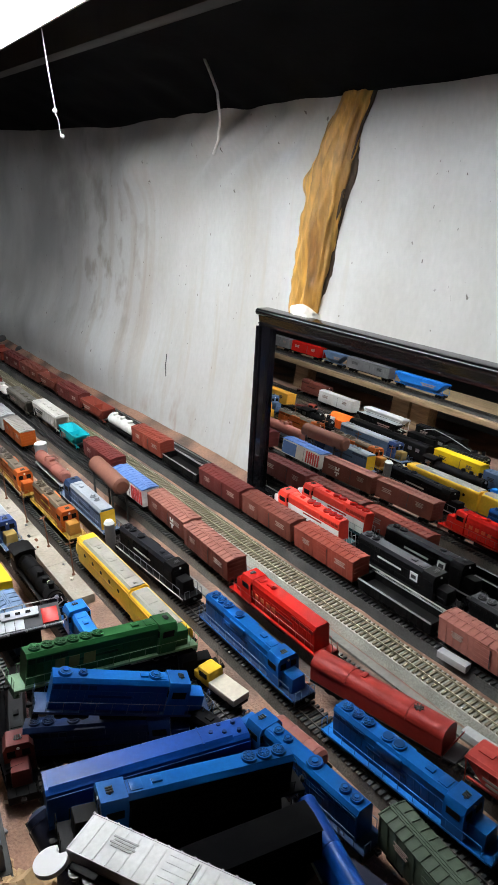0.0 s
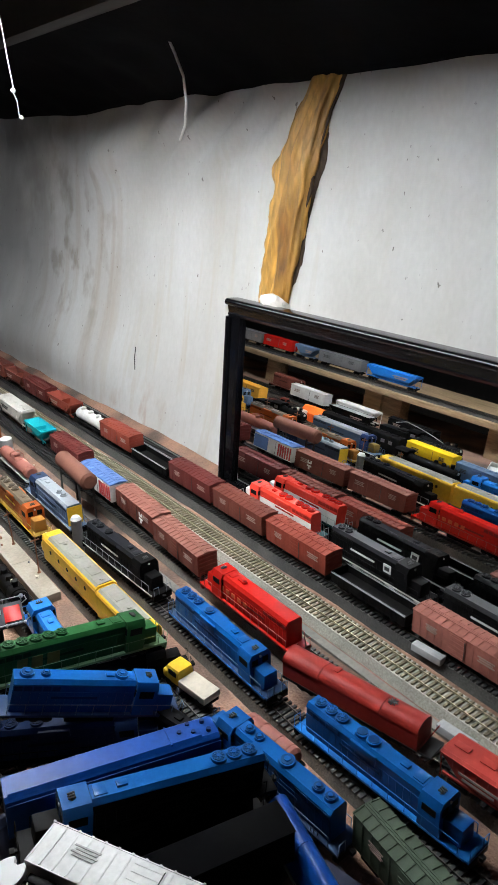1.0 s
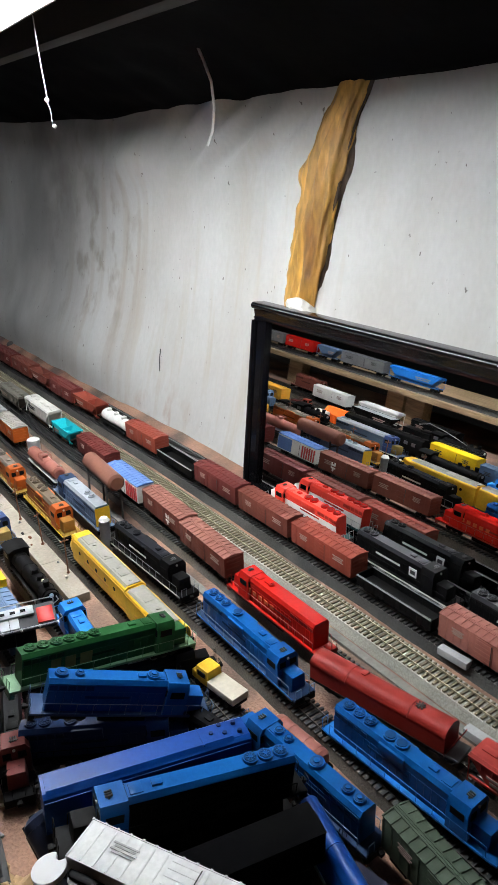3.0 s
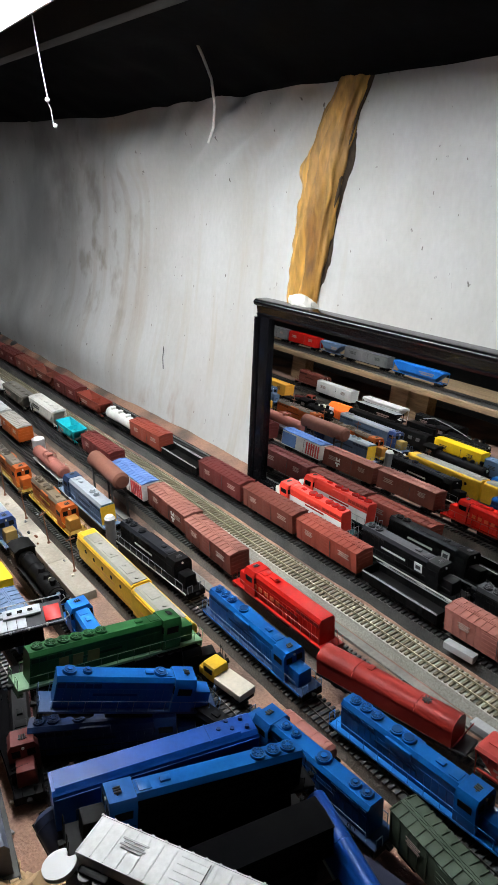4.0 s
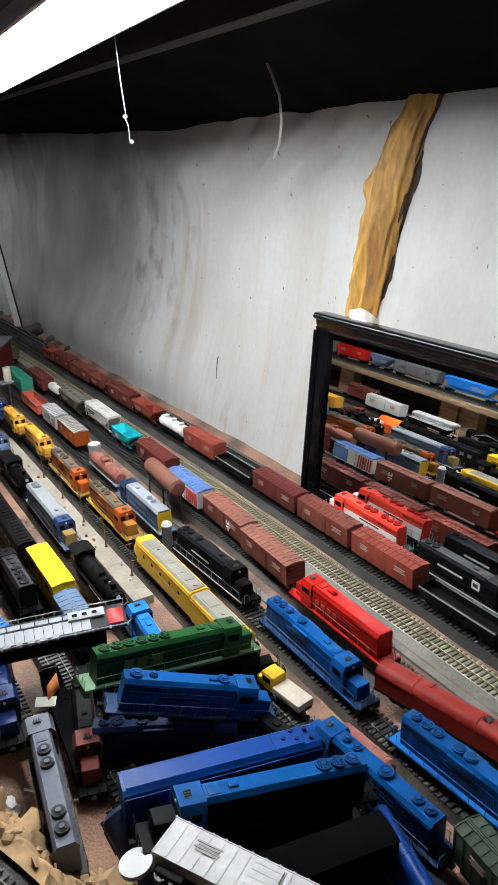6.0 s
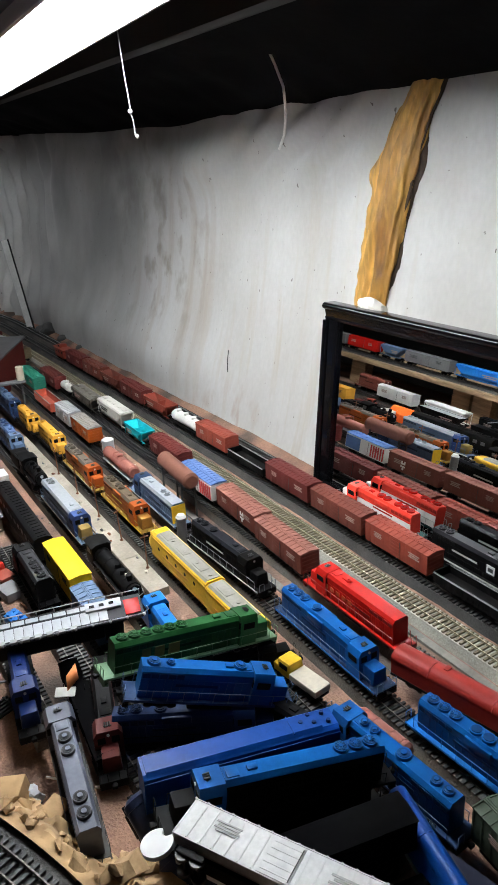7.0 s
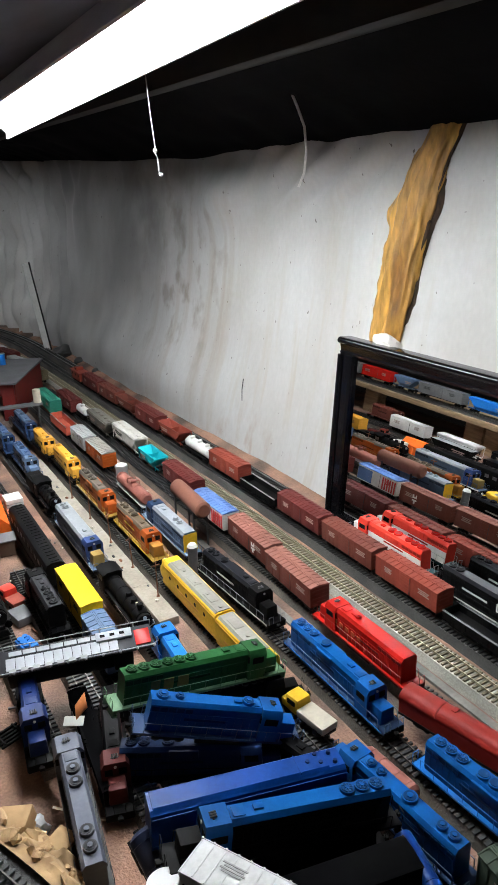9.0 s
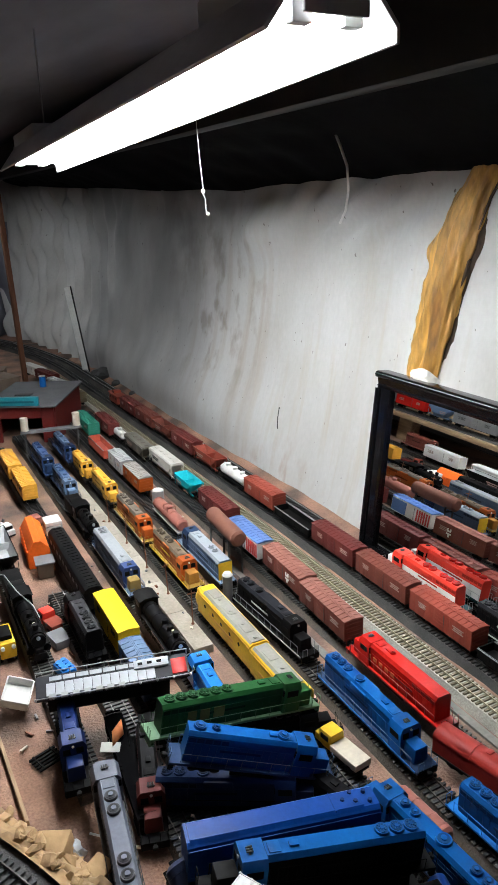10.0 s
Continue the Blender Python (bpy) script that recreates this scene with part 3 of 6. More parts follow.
def cab_unit(m, label, body, roof, L=0.21, nose=True, trim=RED, plain=False):
    """Streamlined passenger diesel with a rounded roof; the nose looks towards -y."""
    t = thing("streamlined_locomotive", label, "locomotive", m)
    h, W = L / 2, 0.0165
    prof = [(-W, 0.008), (W, 0.008), (W, 0.041), (W * 0.9, 0.0455), (W * 0.66, 0.0485), (-W * 0.66, 0.0485), (-W * 0.9, 0.0455), (-W, 0.041)]
    y0 = -h + (0.03 if nose else 0.002)
    b = part("body", prism(bmesh.new(), prof, y0, h - 0.001), body, t)
    bm = prism(bmesh.new(), [(-W * 0.8, 0.047), (W * 0.8, 0.047), (W * 0.6, 0.05), (-W * 0.6, 0.05)], y0 + 0.016, h - 0.004)
    for i in range(0 if plain else int((L - 0.05) / 0.055) + 1):
        y = y0 + 0.018 + i * 0.055
        box(bm, -0.007, 0.007, y, y + 0.028, 0.0498, 0.0508, 0.0004)
    r = part("roof_panel", bm, roof, b)
    if plain:
        part("roof_seam", B(-W * 0.7, W * 0.7, y0 + 0.044, y0 + 0.0452, 0.0475, 0.0504), body, r)
        for x, y in ((-0.006, 0.008), (0.006, 0.01), (-0.004, 0.022), (0.007, 0.024), (0.0, 0.034)):
            part("roof_cap", R((x, y0 + y, 0.0478), (x, y0 + y, 0.0515), 0.0024, 12, 0.002), darker(body), b)
    for i in range(0 if plain else int((L - 0.05) / 0.04)):
        y = y0 + 0.052 + i * 0.04
        part("roof_vent", R((0, y, 0.0498), (0, y, 0.0515), 0.0032, 12), roof, r)
    if nose:
        bm = bmesh.new()
        bmesh.ops.create_uvsphere(bm, u_segments=20, v_segments=12, radius=1, matrix=Matrix.Translation((0, y0, 0.022)) @ Matrix.Diagonal((W, 0.03, 0.0165, 1)))
        part("nose", bm, body, t, smooth=True)
        c = part("cab", B(-W * 0.88, W * 0.88, y0 - 0.006, y0 + 0.006, 0.03, 0.0475, 0.0025), body, t)
        for s in (-1, 1):
            part("windshield", B(s * 0.007 - 0.0055, s * 0.007 + 0.0055, y0 - 0.0066, y0 - 0.0056, 0.037, 0.0435), BLACK, c)
        part("headlight", R((0, y0 - 0.024, 0.034), (0, y0 - 0.0265, 0.033), 0.003, 12), WHITE, t)
    for s in (-1, 1):
        bm = box(bmesh.new(), s * W - 0.0004, s * W + 0.0004, y0, h - 0.002, 0.0425, 0.0432)
        box(bm, s * W - 0.0004, s * W + 0.0004, y0, h - 0.002, 0.0125, 0.0133)
        part("red_stripe", bm, trim, b)
        for i in range(int((L - 0.06) / 0.03)):
            y = y0 + 0.03 + i * 0.03
            part("porthole", R((s * (W - 0.0003), y, 0.031), (s * (W + 0.0004), y, 0.031), 0.0032, 12), BLACK, b)
        bars(b, W + 0.0003, 0.01, 0.024, L * 0.4, 0.004, 1, trim, s)
    bogie(t, -h + 0.05, 3)
    bogie(t, h - 0.04, 3)
    couplers(t, h)
    return t


def passenger_car(m, label, body, L=0.26):
    t = thing("passenger_coach", label, "passenger car", m)
    h, W = L / 2, 0.0165
    prof = [(-W, 0.009), (W, 0.009), (W, 0.04), (W * 0.85, 0.045), (W * 0.45, 0.0485), (-W * 0.45, 0.0485), (-W * 0.85, 0.045), (-W, 0.04)]
    b = part("body", prism(bmesh.new(), prof, -h, h), body, t)
    bm = bmesh.new()
    for i in range(22):
        y = -h + 0.006 + i * (L - 0.012) / 21
        box(bm, -0.0075, 0.0075, y - 0.0012, y + 0.0012, 0.048, 0.0495)
    part("roof_ribs", bm, body, b)
    for s in (-1, 1):
        for i in range(10):
            y = -h + 0.025 + i * (L - 0.05) / 9
            part("window", B(s * W - 0.0004, s * W + 0.0004, y - 0.006, y + 0.006, 0.027, 0.035), GREY, b)
    bogie(t, -h + 0.035, 3)
    bogie(t, h - 0.035, 3)
    couplers(t, h)
    return t


def steam_loco(m, label, tender=True, L=0.22):
    t = thing("steam_locomotive", label, "steam locomotive", m)
    h = L / 2
    eng = L * (0.62 if tender else 0.95)
    y0, y1 = -h, -h + eng
    bm = rod(bmesh.new(), (0, y0 + 0.012, 0.03), (0, y1 - 0.028, 0.03), 0.0125, 20)
    rod(bm, (0, y0 + 0.006, 0.03), (0, y0 + 0.012, 0.03), 0.011, 20)
    bo = part("boiler", bm, BLACK, t)
    bm = bmesh.new()
    for k in range(4):
        y = y0 + 0.03 + k * (eng - 0.07) / 3
        rod(bm, (0, y - 0.0008, 0.03), (0, y + 0.0008, 0.03), 0.013, 20)
    part("boiler_bands", bm, BLACK, bo)
    part("smokestack", R((0, y0 + 0.022, 0.04), (0, y0 + 0.022, 0.051), 0.0038, 14, 0.0048), BLACK, bo)
    for y in (y0 + 0.045, y0 + 0.066):
        part("dome", R((0, y, 0.04), (0, y, 0.0475), 0.0062, 16, 0.0042), BLACK, bo)
    part("headlight", R((0, y0 + 0.004, 0.036), (0, y0 + 0.008, 0.036), 0.003, 12), SILVER, bo)
    part("bell", R((0, y0 + 0.034, 0.043), (0, y0 + 0.034, 0.0465), 0.002, 10), BRASS_RAIL, bo)
    c = part("cab", B(-0.0155, 0.0155, y1 - 0.03, y1, 0.012, 0.046, 0.001), BLACK, t)
    part("cab_roof", prism(bmesh.new(), [(-0.017, 0.0455), (0.017, 0.0455), (0.009, 0.0495), (-0.009, 0.0495)], y1 - 0.033, y1 + 0.003), BLACK, c)
    for s in (-1, 1):
        part("cab_window", B(s * 0.0155 - 0.0004, s * 0.0155 + 0.0004, y1 - 0.022, y1 - 0.008, 0.032, 0.04), GREY, c)
        part("running_board", B(s * 0.013 - 0.0035, s * 0.013 + 0.0035, y0 + 0.008, y1 - 0.03, 0.0215, 0.0227), BLACK, t)
        for k in range(4):
            y = y0 + 0.045 + k * 0.019
            part("driving_wheel", R((s * 0.0066, y, 0.0095), (s * 0.0092, y, 0.0095), 0.0092, 18), WHEEL, t)
        part("side_rod", B(s * 0.0108 - 0.0005, s * 0.0108 + 0.0005, y0 + 0.045, y0 + 0.102, 0.0085, 0.0105), SILVER, t)
        part("cylinder", R((s * 0.0125, y0 + 0.014, 0.0115), (s * 0.0125, y0 + 0.032, 0.0115), 0.0058, 14), BLACK, t)
    part("frame", B(-0.0055, 0.0055, y0, y1, 0.009, 0.02), BLACK, t)
    part("pilot", B(-0.012, 0.012, y0 - 0.002, y0 + 0.006, 0.003, 0.014, 0.001, 0.3), BLACK, t)
    if tender:
        bm = box(bmesh.new(), -0.0155, 0.0155, y1 + 0.006, h, 0.0115, 0.037, 0.001)
        box(bm, -0.0125, 0.0125, y1 + 0.01, y1 + 0.04, 0.037, 0.042, 0.003)
        part("tender", bm, BLACK, t)
        bogie(t, y1 + 0.022)
        bogie(t, h - 0.018)
    return t


def flipped_loco(m, label):
    """A locomotive toppled over, its bright walkway and railings turned up."""
    t = thing("diesel_locomotive", label, "locomotive", m)
    h = 0.095
    part("chassis", B(-0.0165, 0.0165, -h, h, -0.0045, 0.0, 0.0006), paint(0.04, 0.04, 0.045, 0.5), t)
    plate = paint(0.5, 0.52, 0.55, 0.35)
    for i in range(12):
        piece("chassis_plate", (0.017, 0.0105, 0.003), plate, t, (0.0045, -h + 0.018 + i * 0.0112, 0.0))
    for i in range(7):
        piece("chassis_box", (0.005, 0.008, 0.004), LGREY, t, (0.0145, -h + 0.02 + i * 0.014, 0.001))
        piece("side_plate", (0.006, 0.015, 0.002), plate, t, (-0.0105, -h + 0.024 + i * 0.0165, 0.0))
    part("raised_box", B(-0.014, -0.002, 0.026, 0.07, 0.0, 0.0045, 0.0004), plate, t)
    for y in (0.034, 0.046, 0.058):
        piece("box_slot", (0.0035, 0.006, 0.001), BLACK, t, (-0.008, y, 0.0048))
    bm = bmesh.new()
    rod(bm, (-0.0175, -h, 0.007), (-0.0175, h, 0.007), 0.0007, 6)
    for i in range(10):
        y = -h + i * 2 * h / 9
        rod(bm, (-0.0165, y, -0.002), (-0.0175, y, 0.0075), 0.0008, 6)
    part("handrail", bm, LGREY, t)
    part("red_panel", B(-0.01, 0.012, h - 0.022, h - 0.003, 0.0, 0.0018, 0.0004), RED, t)
    part("hood", B(-0.011, 0.011, -h + 0.012, h - 0.05, -0.04, -0.0045, 0.002), BLACK, t)
    part("cab", B(-0.0155, 0.0155, h - 0.05, h - 0.026, -0.041, -0.0045, 0.0015), BLACK, t)
    bm = bmesh.new()
    rod(bm, (0.0185, -h, 0.006), (0.0185, h, 0.006), 0.0006, 6)
    for i in range(10):
        y = -h + i * 2 * h / 9
        rod(bm, (0.0165, y, -0.002), (0.0185, y, 0.007), 0.0006, 6)
        rod(bm, (0.0165, y, 0.0), (0.0175, y, 0.004), 0.0016, 8)
    part("handrail", bm, SILVER, t)
    bm = bmesh.new()
    for x in (-0.013, 0.013):
        rod(bm, (x, h, -0.002), (x, h + 0.006, 0.004), 0.0007, 6)
        rod(bm, (x, h + 0.006, 0.004), (x, h + 0.004, 0.012), 0.0007, 6)
    part("end_rail", bm, SILVER, t)
    return t


RAIL = 0.02


def on(x, y, ang=0, z=RAIL):
    return pose(x, y, z, 0, 0, ang)


# ---- setting: table, ground ----
bm = box(bmesh.new(), -0.42, 1.3, -0.25, 4.75, -0.035, -0.004)
tagged(mesh_ob("table_top", bm, WOOD), "rough plywood train table under the scenery", "table", kind="structure")
bm = bmesh.new()
NX, NY = 120, 330
grid = [[bm.verts.new((-0.42 + 1.72 * i / NX, -0.25 + 5.0 * j / NY, 0.0)) for i in range(NX + 1)] for j in range(NY + 1)]
for row in grid:
    for v in row:
        v.co.z = 0.0015 * noise.noise(v.co * 9) + 0.0008 * noise.noise(v.co * 40)
for j in range(NY):
    for i in range(NX):
        bm.faces.new((grid[j][i], grid[j][i + 1], grid[j + 1][i + 1], grid[j + 1][i]))
tagged(mesh_ob("ground", bm, DIRT, True), "reddish brown dirt scenery covering the train table", "ground", kind="structure")


def bend(y):
    """How far the two outer tracks swing from the wall as they run back."""
    s = 0.02 * max(0.0, y - 1.3) if y < 2.6 else 0.026 + 0.02 * (y - 2.6)
    return s + 0.17 * max(0.0, y - 3.0) ** 2


LOOP, INNER, BARE = 0.636, 0.69, 0.576


def track(name, label, x_of, y0, y1, rail_mat, tie_mat, bed_mat, z=RAIL, bed=0.022, tie=0.0165, singles=None, step=0.06, bed_z=0.0):
    t = thing(name, label, "track", pose(0, 0, 0), kind="structure")
    n = max(2, int((y1 - y0) / step) + 1)
    ys = [y0 + (y1 - y0) * i / (n - 1) for i in range(n)]

    def strip(bm, x0, x1, z0, z1, x0b=None, x1b=None):
        rows = []
        for y in ys:
            c = x_of(y)
            dx = x_of(y + 0.01) - x_of(y - 0.01)
            k = Vector((0.02, -dx, 0)).normalized()
            pts = ((x0b if x0b is not None else x0, z0), (x0, z1), (x1, z1), (x1b if x1b is not None else x1, z0))
            rows.append([bm.verts.new(Vector((c, y, zz)) + k * xx) for xx, zz in pts])
        for a, b in zip(rows, rows[1:]):
            for i in range(4):
                bm.faces.new((a[i], b[i], b[(i + 1) % 4], a[(i + 1) % 4]))
        bm.faces.new(rows[0])
        bm.faces.new(rows[-1][::-1])
        bmesh.ops.recalc_face_normals(bm, faces=bm.faces)
        return bm

    part("roadbed", strip(bmesh.new(), -bed * 0.78, bed * 0.78, -0.002 + bed_z, z - 0.0052, -bed, bed), bed_mat, t)
    for s in (-1, 1):
        bm = strip(bmesh.new(), s * 0.0083 - 0.0006, s * 0.0083 + 0.0006, z - 0.0006, z)
        strip(bm, s * 0.0083 - 0.0003, s * 0.0083 + 0.0003, z - 0.0024, z - 0.0006)
        part("rail", bm, rail_mat, t)
    verts, faces = [], []
    y = y0
    proto = None
    while y < y1:
        c = x_of(y)
        ang = math.atan2(x_of(y + 0.01) - x_of(y - 0.01), 0.02)
        if singles and singles[0] < y < singles[1]:
            if proto is None:
                pb = bmesh.new()
                box(pb, -tie, tie, -0.0017, 0.0017, -0.0015, 0.0015, 0.0003)
                for s in (-1, 1):
                    box(pb, s * 0.0083 - 0.0018, s * 0.0083 + 0.0018, -0.0011, 0.0011, 0.0015, 0.0021)
                proto = bpy.data.meshes.new("tie")
                pb.to_mesh(proto)
                pb.free()
                proto.materials.append(tie_mat)
            o = new("tie", proto)
            o.parent = t
            o.matrix_basis = pose(c, y, z - 0.0042, 0, 0, -math.degrees(ang) + random.uniform(-1, 1))
        else:
            ca, sa = math.cos(-ang), math.sin(-ang)
            b = len(verts)
            for zz in (z - 0.0057, z - 0.0027):
                for px, py in ((-tie, -0.0017), (tie, -0.0017), (tie, 0.0017), (-tie, 0.0017)):
                    verts.append((c + px * ca - py * sa, y + px * sa + py * ca, zz))
            faces += [(b, b + 1, b + 5, b + 4), (b + 1, b + 2, b + 6, b + 5), (b + 2, b + 3, b + 7, b + 6), (b + 3, b, b + 4, b + 7), (b + 4, b + 5, b + 6, b + 7)]
        y += 0.0079
    if verts:
        me = bpy.data.meshes.new("ties")
        me.from_pydata(verts, [], faces)
        me.materials.append(tie_mat)
        o = new("ties", me)
        o.parent = t
        o["kind"] = "stuff"
    return t


track("loop_track", "black-tied loop track on dark ballast beside the mirror", lambda y: LOOP - bend(y), -0.1, 4.3, DARK_RAIL, TIE_BLACK, BALLAST_DARK)
track("inner_track", "dark track on raised ballast along the sheeted wall", lambda y: INNER - bend(y), -0.1, 4.35, NICKEL, TIE_BLACK, BALLAST_DARK, z=0.024)
track("bare_track", "empty track with bright rails and tan ties on grey ballast", lambda y: BARE - 0.012 * max(0, y - 1.2) - (0.03 * max(0, y - 2.2) ** 2), -0.1, 3.2, BRASS_RAIL, TIE_BROWN, BALLAST_GREY, singles=(0.3, 1.35), bed=0.0235)
for x, y0, y1 in ((0.497, -0.1, 2.35), (0.412, -0.1, 2.3), (0.338, 0.45, 2.12), (0.25, 0.55, 2.2), (0.178, 0.5, 2.1), (0.135, 0.5, 1.2), (0.067, 0.72, 1.7)):
    track("yard_track", "dark yard track set in grey ballast", lambda y, x=x: x, y0, y1, DARK_RAIL, TIE_BLACK, BALLAST_MID, bed=0.019)

# grey roadway strips between the yard tracks
for x, w, y0, y1 in ((0.541, 0.006, -0.1, 2.6), (0.455, 0.006, 0.62, 1.35)):
    bm = bmesh.new()
    n = 60
    for i in range(n):
        a, b = y0 + (y1 - y0) * i / n, y0 + (y1 - y0) * (i + 1) / n
        box(bm, x - w + 0.001 * noise.noise(Vector((x, a * 5, 0))), x + w, a, b - 0.0002, -0.002, 0.004 + 0.0006 * noise.noise(Vector((x, a * 9, 2))))
    tagged(mesh_ob("road", bm, ROAD), "worn grey road strip between the yard tracks", "road", kind="structure")
bm = bmesh.new()
for i in range(12):
    a, b = 1.095 + i * 0.066, 1.095 + (i + 1) * 0.066
    c = 0.668 - bend(a)
    box(bm, c - 0.0075, c + 0.0065, a, b - 0.0006, 0.004, 0.0235, 0.0008)
tagged(mesh_ob("white_strip", bm, WHITE), "white wooden strip lying between the two outer tracks", "strip")
for x, y in ((0.604, 0.5), (0.52, 0.39)):
    bm = box(bmesh.new(), -0.006, 0.006, -0.022, 0.022, 0, 0.01, 0.001)
    ob = tagged(mesh_ob("track_block", bm, LGREY), "pale grey block lying beside the loop track", "block")
    ob.matrix_basis = pose(x + 0.012, y, 0.014, 0, 0, 4)


# ---- setting: sheeted wall, ceiling, shed ----
def wall_x(y, z):
    x = 0.748 + 0.27 * z - 0.17 * z * z
    x -= 0.012 * max(0, y - 1.2)
    x -= 0.16 * max(0.0, y - 3.3) ** 2
    x -= 0.03 * math.exp(-((z - 0.1) / 0.1) ** 2) * max(0, min(1, (y - 1.3) / 0.5))
    p = Vector((y * 1.3, z * 1.7, 0))
    x += 0.012 * noise.noise(p) + 0.005 * noise.noise(p * 3.1)
    # hanging folds near the top and towards the far corner
    f = max(0, z - 0.5) * 2.2 + max(0, (y - 2.6)) * 0.55
    x += 0.009 * min(f, 1.4) * math.sin((y * (0.7 if y > 2.4 else 1) + z * 0.55) * 30 + 9 * noise.noise(p * 1.6)) + 0.02 * min(f, 1.2) * noise.noise(p * 4.3)
    x += 0.016 * math.sin((y * 0.75 + z) * 64 + 3 * noise.noise(p * 2)) * math.exp(-(((y - 1.34) / 0.24) ** 2 + ((z - 0.66) / 0.08) ** 2))
    x += 0.02 * min(1.0, max(0.0, (y - 2.75) * 1.4)) * (math.sin((y * 1.5 - z * 0.55) * 34 + 4 * noise.noise(p * 1.9)) + 1.1 * noise.noise(p * 5.3))
    x -= 0.05 * math.exp(-(((y - 1.75) / 0.12) ** 2 + ((z - 0.62) / 0.07) ** 2)) * (1 + math.sin(20 * z + 9 * y)) * 0.5
    return x


bm = bmesh.new()
rows = []
NYW, NZW = 360, 110
for j in range(NYW + 1):
    y = 0.42 + 4.08 * j / NYW
    rows.append([bm.verts.new((wall_x(y, -0.02 + 1.12 * k / NZW), y, -0.02 + 1.12 * k / NZW)) for k in range(NZW + 1)])
for a, b in zip(rows, rows[1:]):
    for k in range(NZW):
        bm.faces.new((a[k], a[k + 1], b[k + 1], b[k]))
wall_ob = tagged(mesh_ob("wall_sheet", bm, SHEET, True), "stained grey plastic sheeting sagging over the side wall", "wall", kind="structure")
sol = wall_ob.modifiers.new("thickness", "SOLIDIFY")
sol.thickness, sol.offset = 0.004, -1
bm = bmesh.new()
n = 120
prev = None
for i in range(n + 1):
    y = 0.9 + 2.6 * i / n
    a = bm.verts.new((wall_x(y, 0.0) - 0.03 - 0.012 * noise.noise(Vector((y * 6, 3, 0))), y, 0.003))
    b = bm.verts.new((wall_x(y, 0.02) + 0.02, y, 0.024 + 0.008 * noise.noise(Vector((y * 9, 1, 0)))))
    if prev:
        bm.faces.new((prev[0], a, b, prev[1]))
    prev = (a, b)
tagged(mesh_ob("dirt_bank", bm, DIRT, True), "reddish dirt bank along the foot of the sheeted wall", "ground", kind="structure")

# the panel at x 0.9 is unseen, added to cut bounce onto the heap
for name, dims in (("wall_back", (-1.7, 2.2, -1.65, -1.6, -0.95, 1.15)), ("wall_left", (-1.75, -1.7, -1.65, 5.0, -0.95, 1.15)), ("wall_far", (-1.75, 2.2, 5.0, 5.05, -0.95, 1.15)), ("bounce_cut_wall", (0.9, 0.94, -1.6, 0.42, -0.95, 0.93)), ("wall_outer", (2.2, 2.25, -1.65, 5.05, -0.95, 1.15))):
    tagged(mesh_ob(name, B(*dims), SHED_WALL), "added near-black shed wall keeping bounce light low", "wall", kind="structure")
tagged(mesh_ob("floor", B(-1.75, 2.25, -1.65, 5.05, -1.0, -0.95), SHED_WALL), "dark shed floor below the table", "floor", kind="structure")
bm = bmesh.new()
rows = []
for j in range(91):
    y = -1.65 + 6.7 * j / 90
    rows.append([bm.verts.new((-1.75 + 4.0 * k / 60, y, 0.98 + 0.05 * noise.noise(Vector((y * 1.4, k * 0.13, 5))) - 0.06 * max(0, (k - 34) / 10))) for k in range(61)])
for a, b in zip(rows, rows[1:]):
    for k in range(60):
        bm.faces.new((a[k], b[k], b[k + 1], a[k + 1]))
tagged(mesh_ob("ceiling", bm, CEILING_SHEET, True), "slate grey sagging sheet ceiling of the shed", "ceiling", kind="structure")
# added near-black slope in place of the reflector's shade on the upper wall
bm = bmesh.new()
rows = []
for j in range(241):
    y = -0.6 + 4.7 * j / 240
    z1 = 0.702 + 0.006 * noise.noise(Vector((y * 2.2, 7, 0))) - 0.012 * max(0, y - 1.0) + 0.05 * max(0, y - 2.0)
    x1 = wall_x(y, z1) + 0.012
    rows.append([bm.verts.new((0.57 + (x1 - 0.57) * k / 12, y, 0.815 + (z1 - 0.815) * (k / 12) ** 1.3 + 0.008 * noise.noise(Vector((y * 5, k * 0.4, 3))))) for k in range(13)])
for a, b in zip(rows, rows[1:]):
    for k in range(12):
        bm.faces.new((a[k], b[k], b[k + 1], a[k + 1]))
ob = tagged(mesh_ob("shade_slope", bm, SHADE_AND_DRAPE_BLACK, True), "added dark slope standing in for shade above the lamp rim", "ceiling", kind="structure")
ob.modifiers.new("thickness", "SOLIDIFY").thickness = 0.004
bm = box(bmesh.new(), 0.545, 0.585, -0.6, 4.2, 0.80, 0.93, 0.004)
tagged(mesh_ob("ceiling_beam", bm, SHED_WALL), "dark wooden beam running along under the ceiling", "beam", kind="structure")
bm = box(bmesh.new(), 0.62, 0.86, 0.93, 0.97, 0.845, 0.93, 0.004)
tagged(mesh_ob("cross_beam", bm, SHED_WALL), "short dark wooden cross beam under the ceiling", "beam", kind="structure")

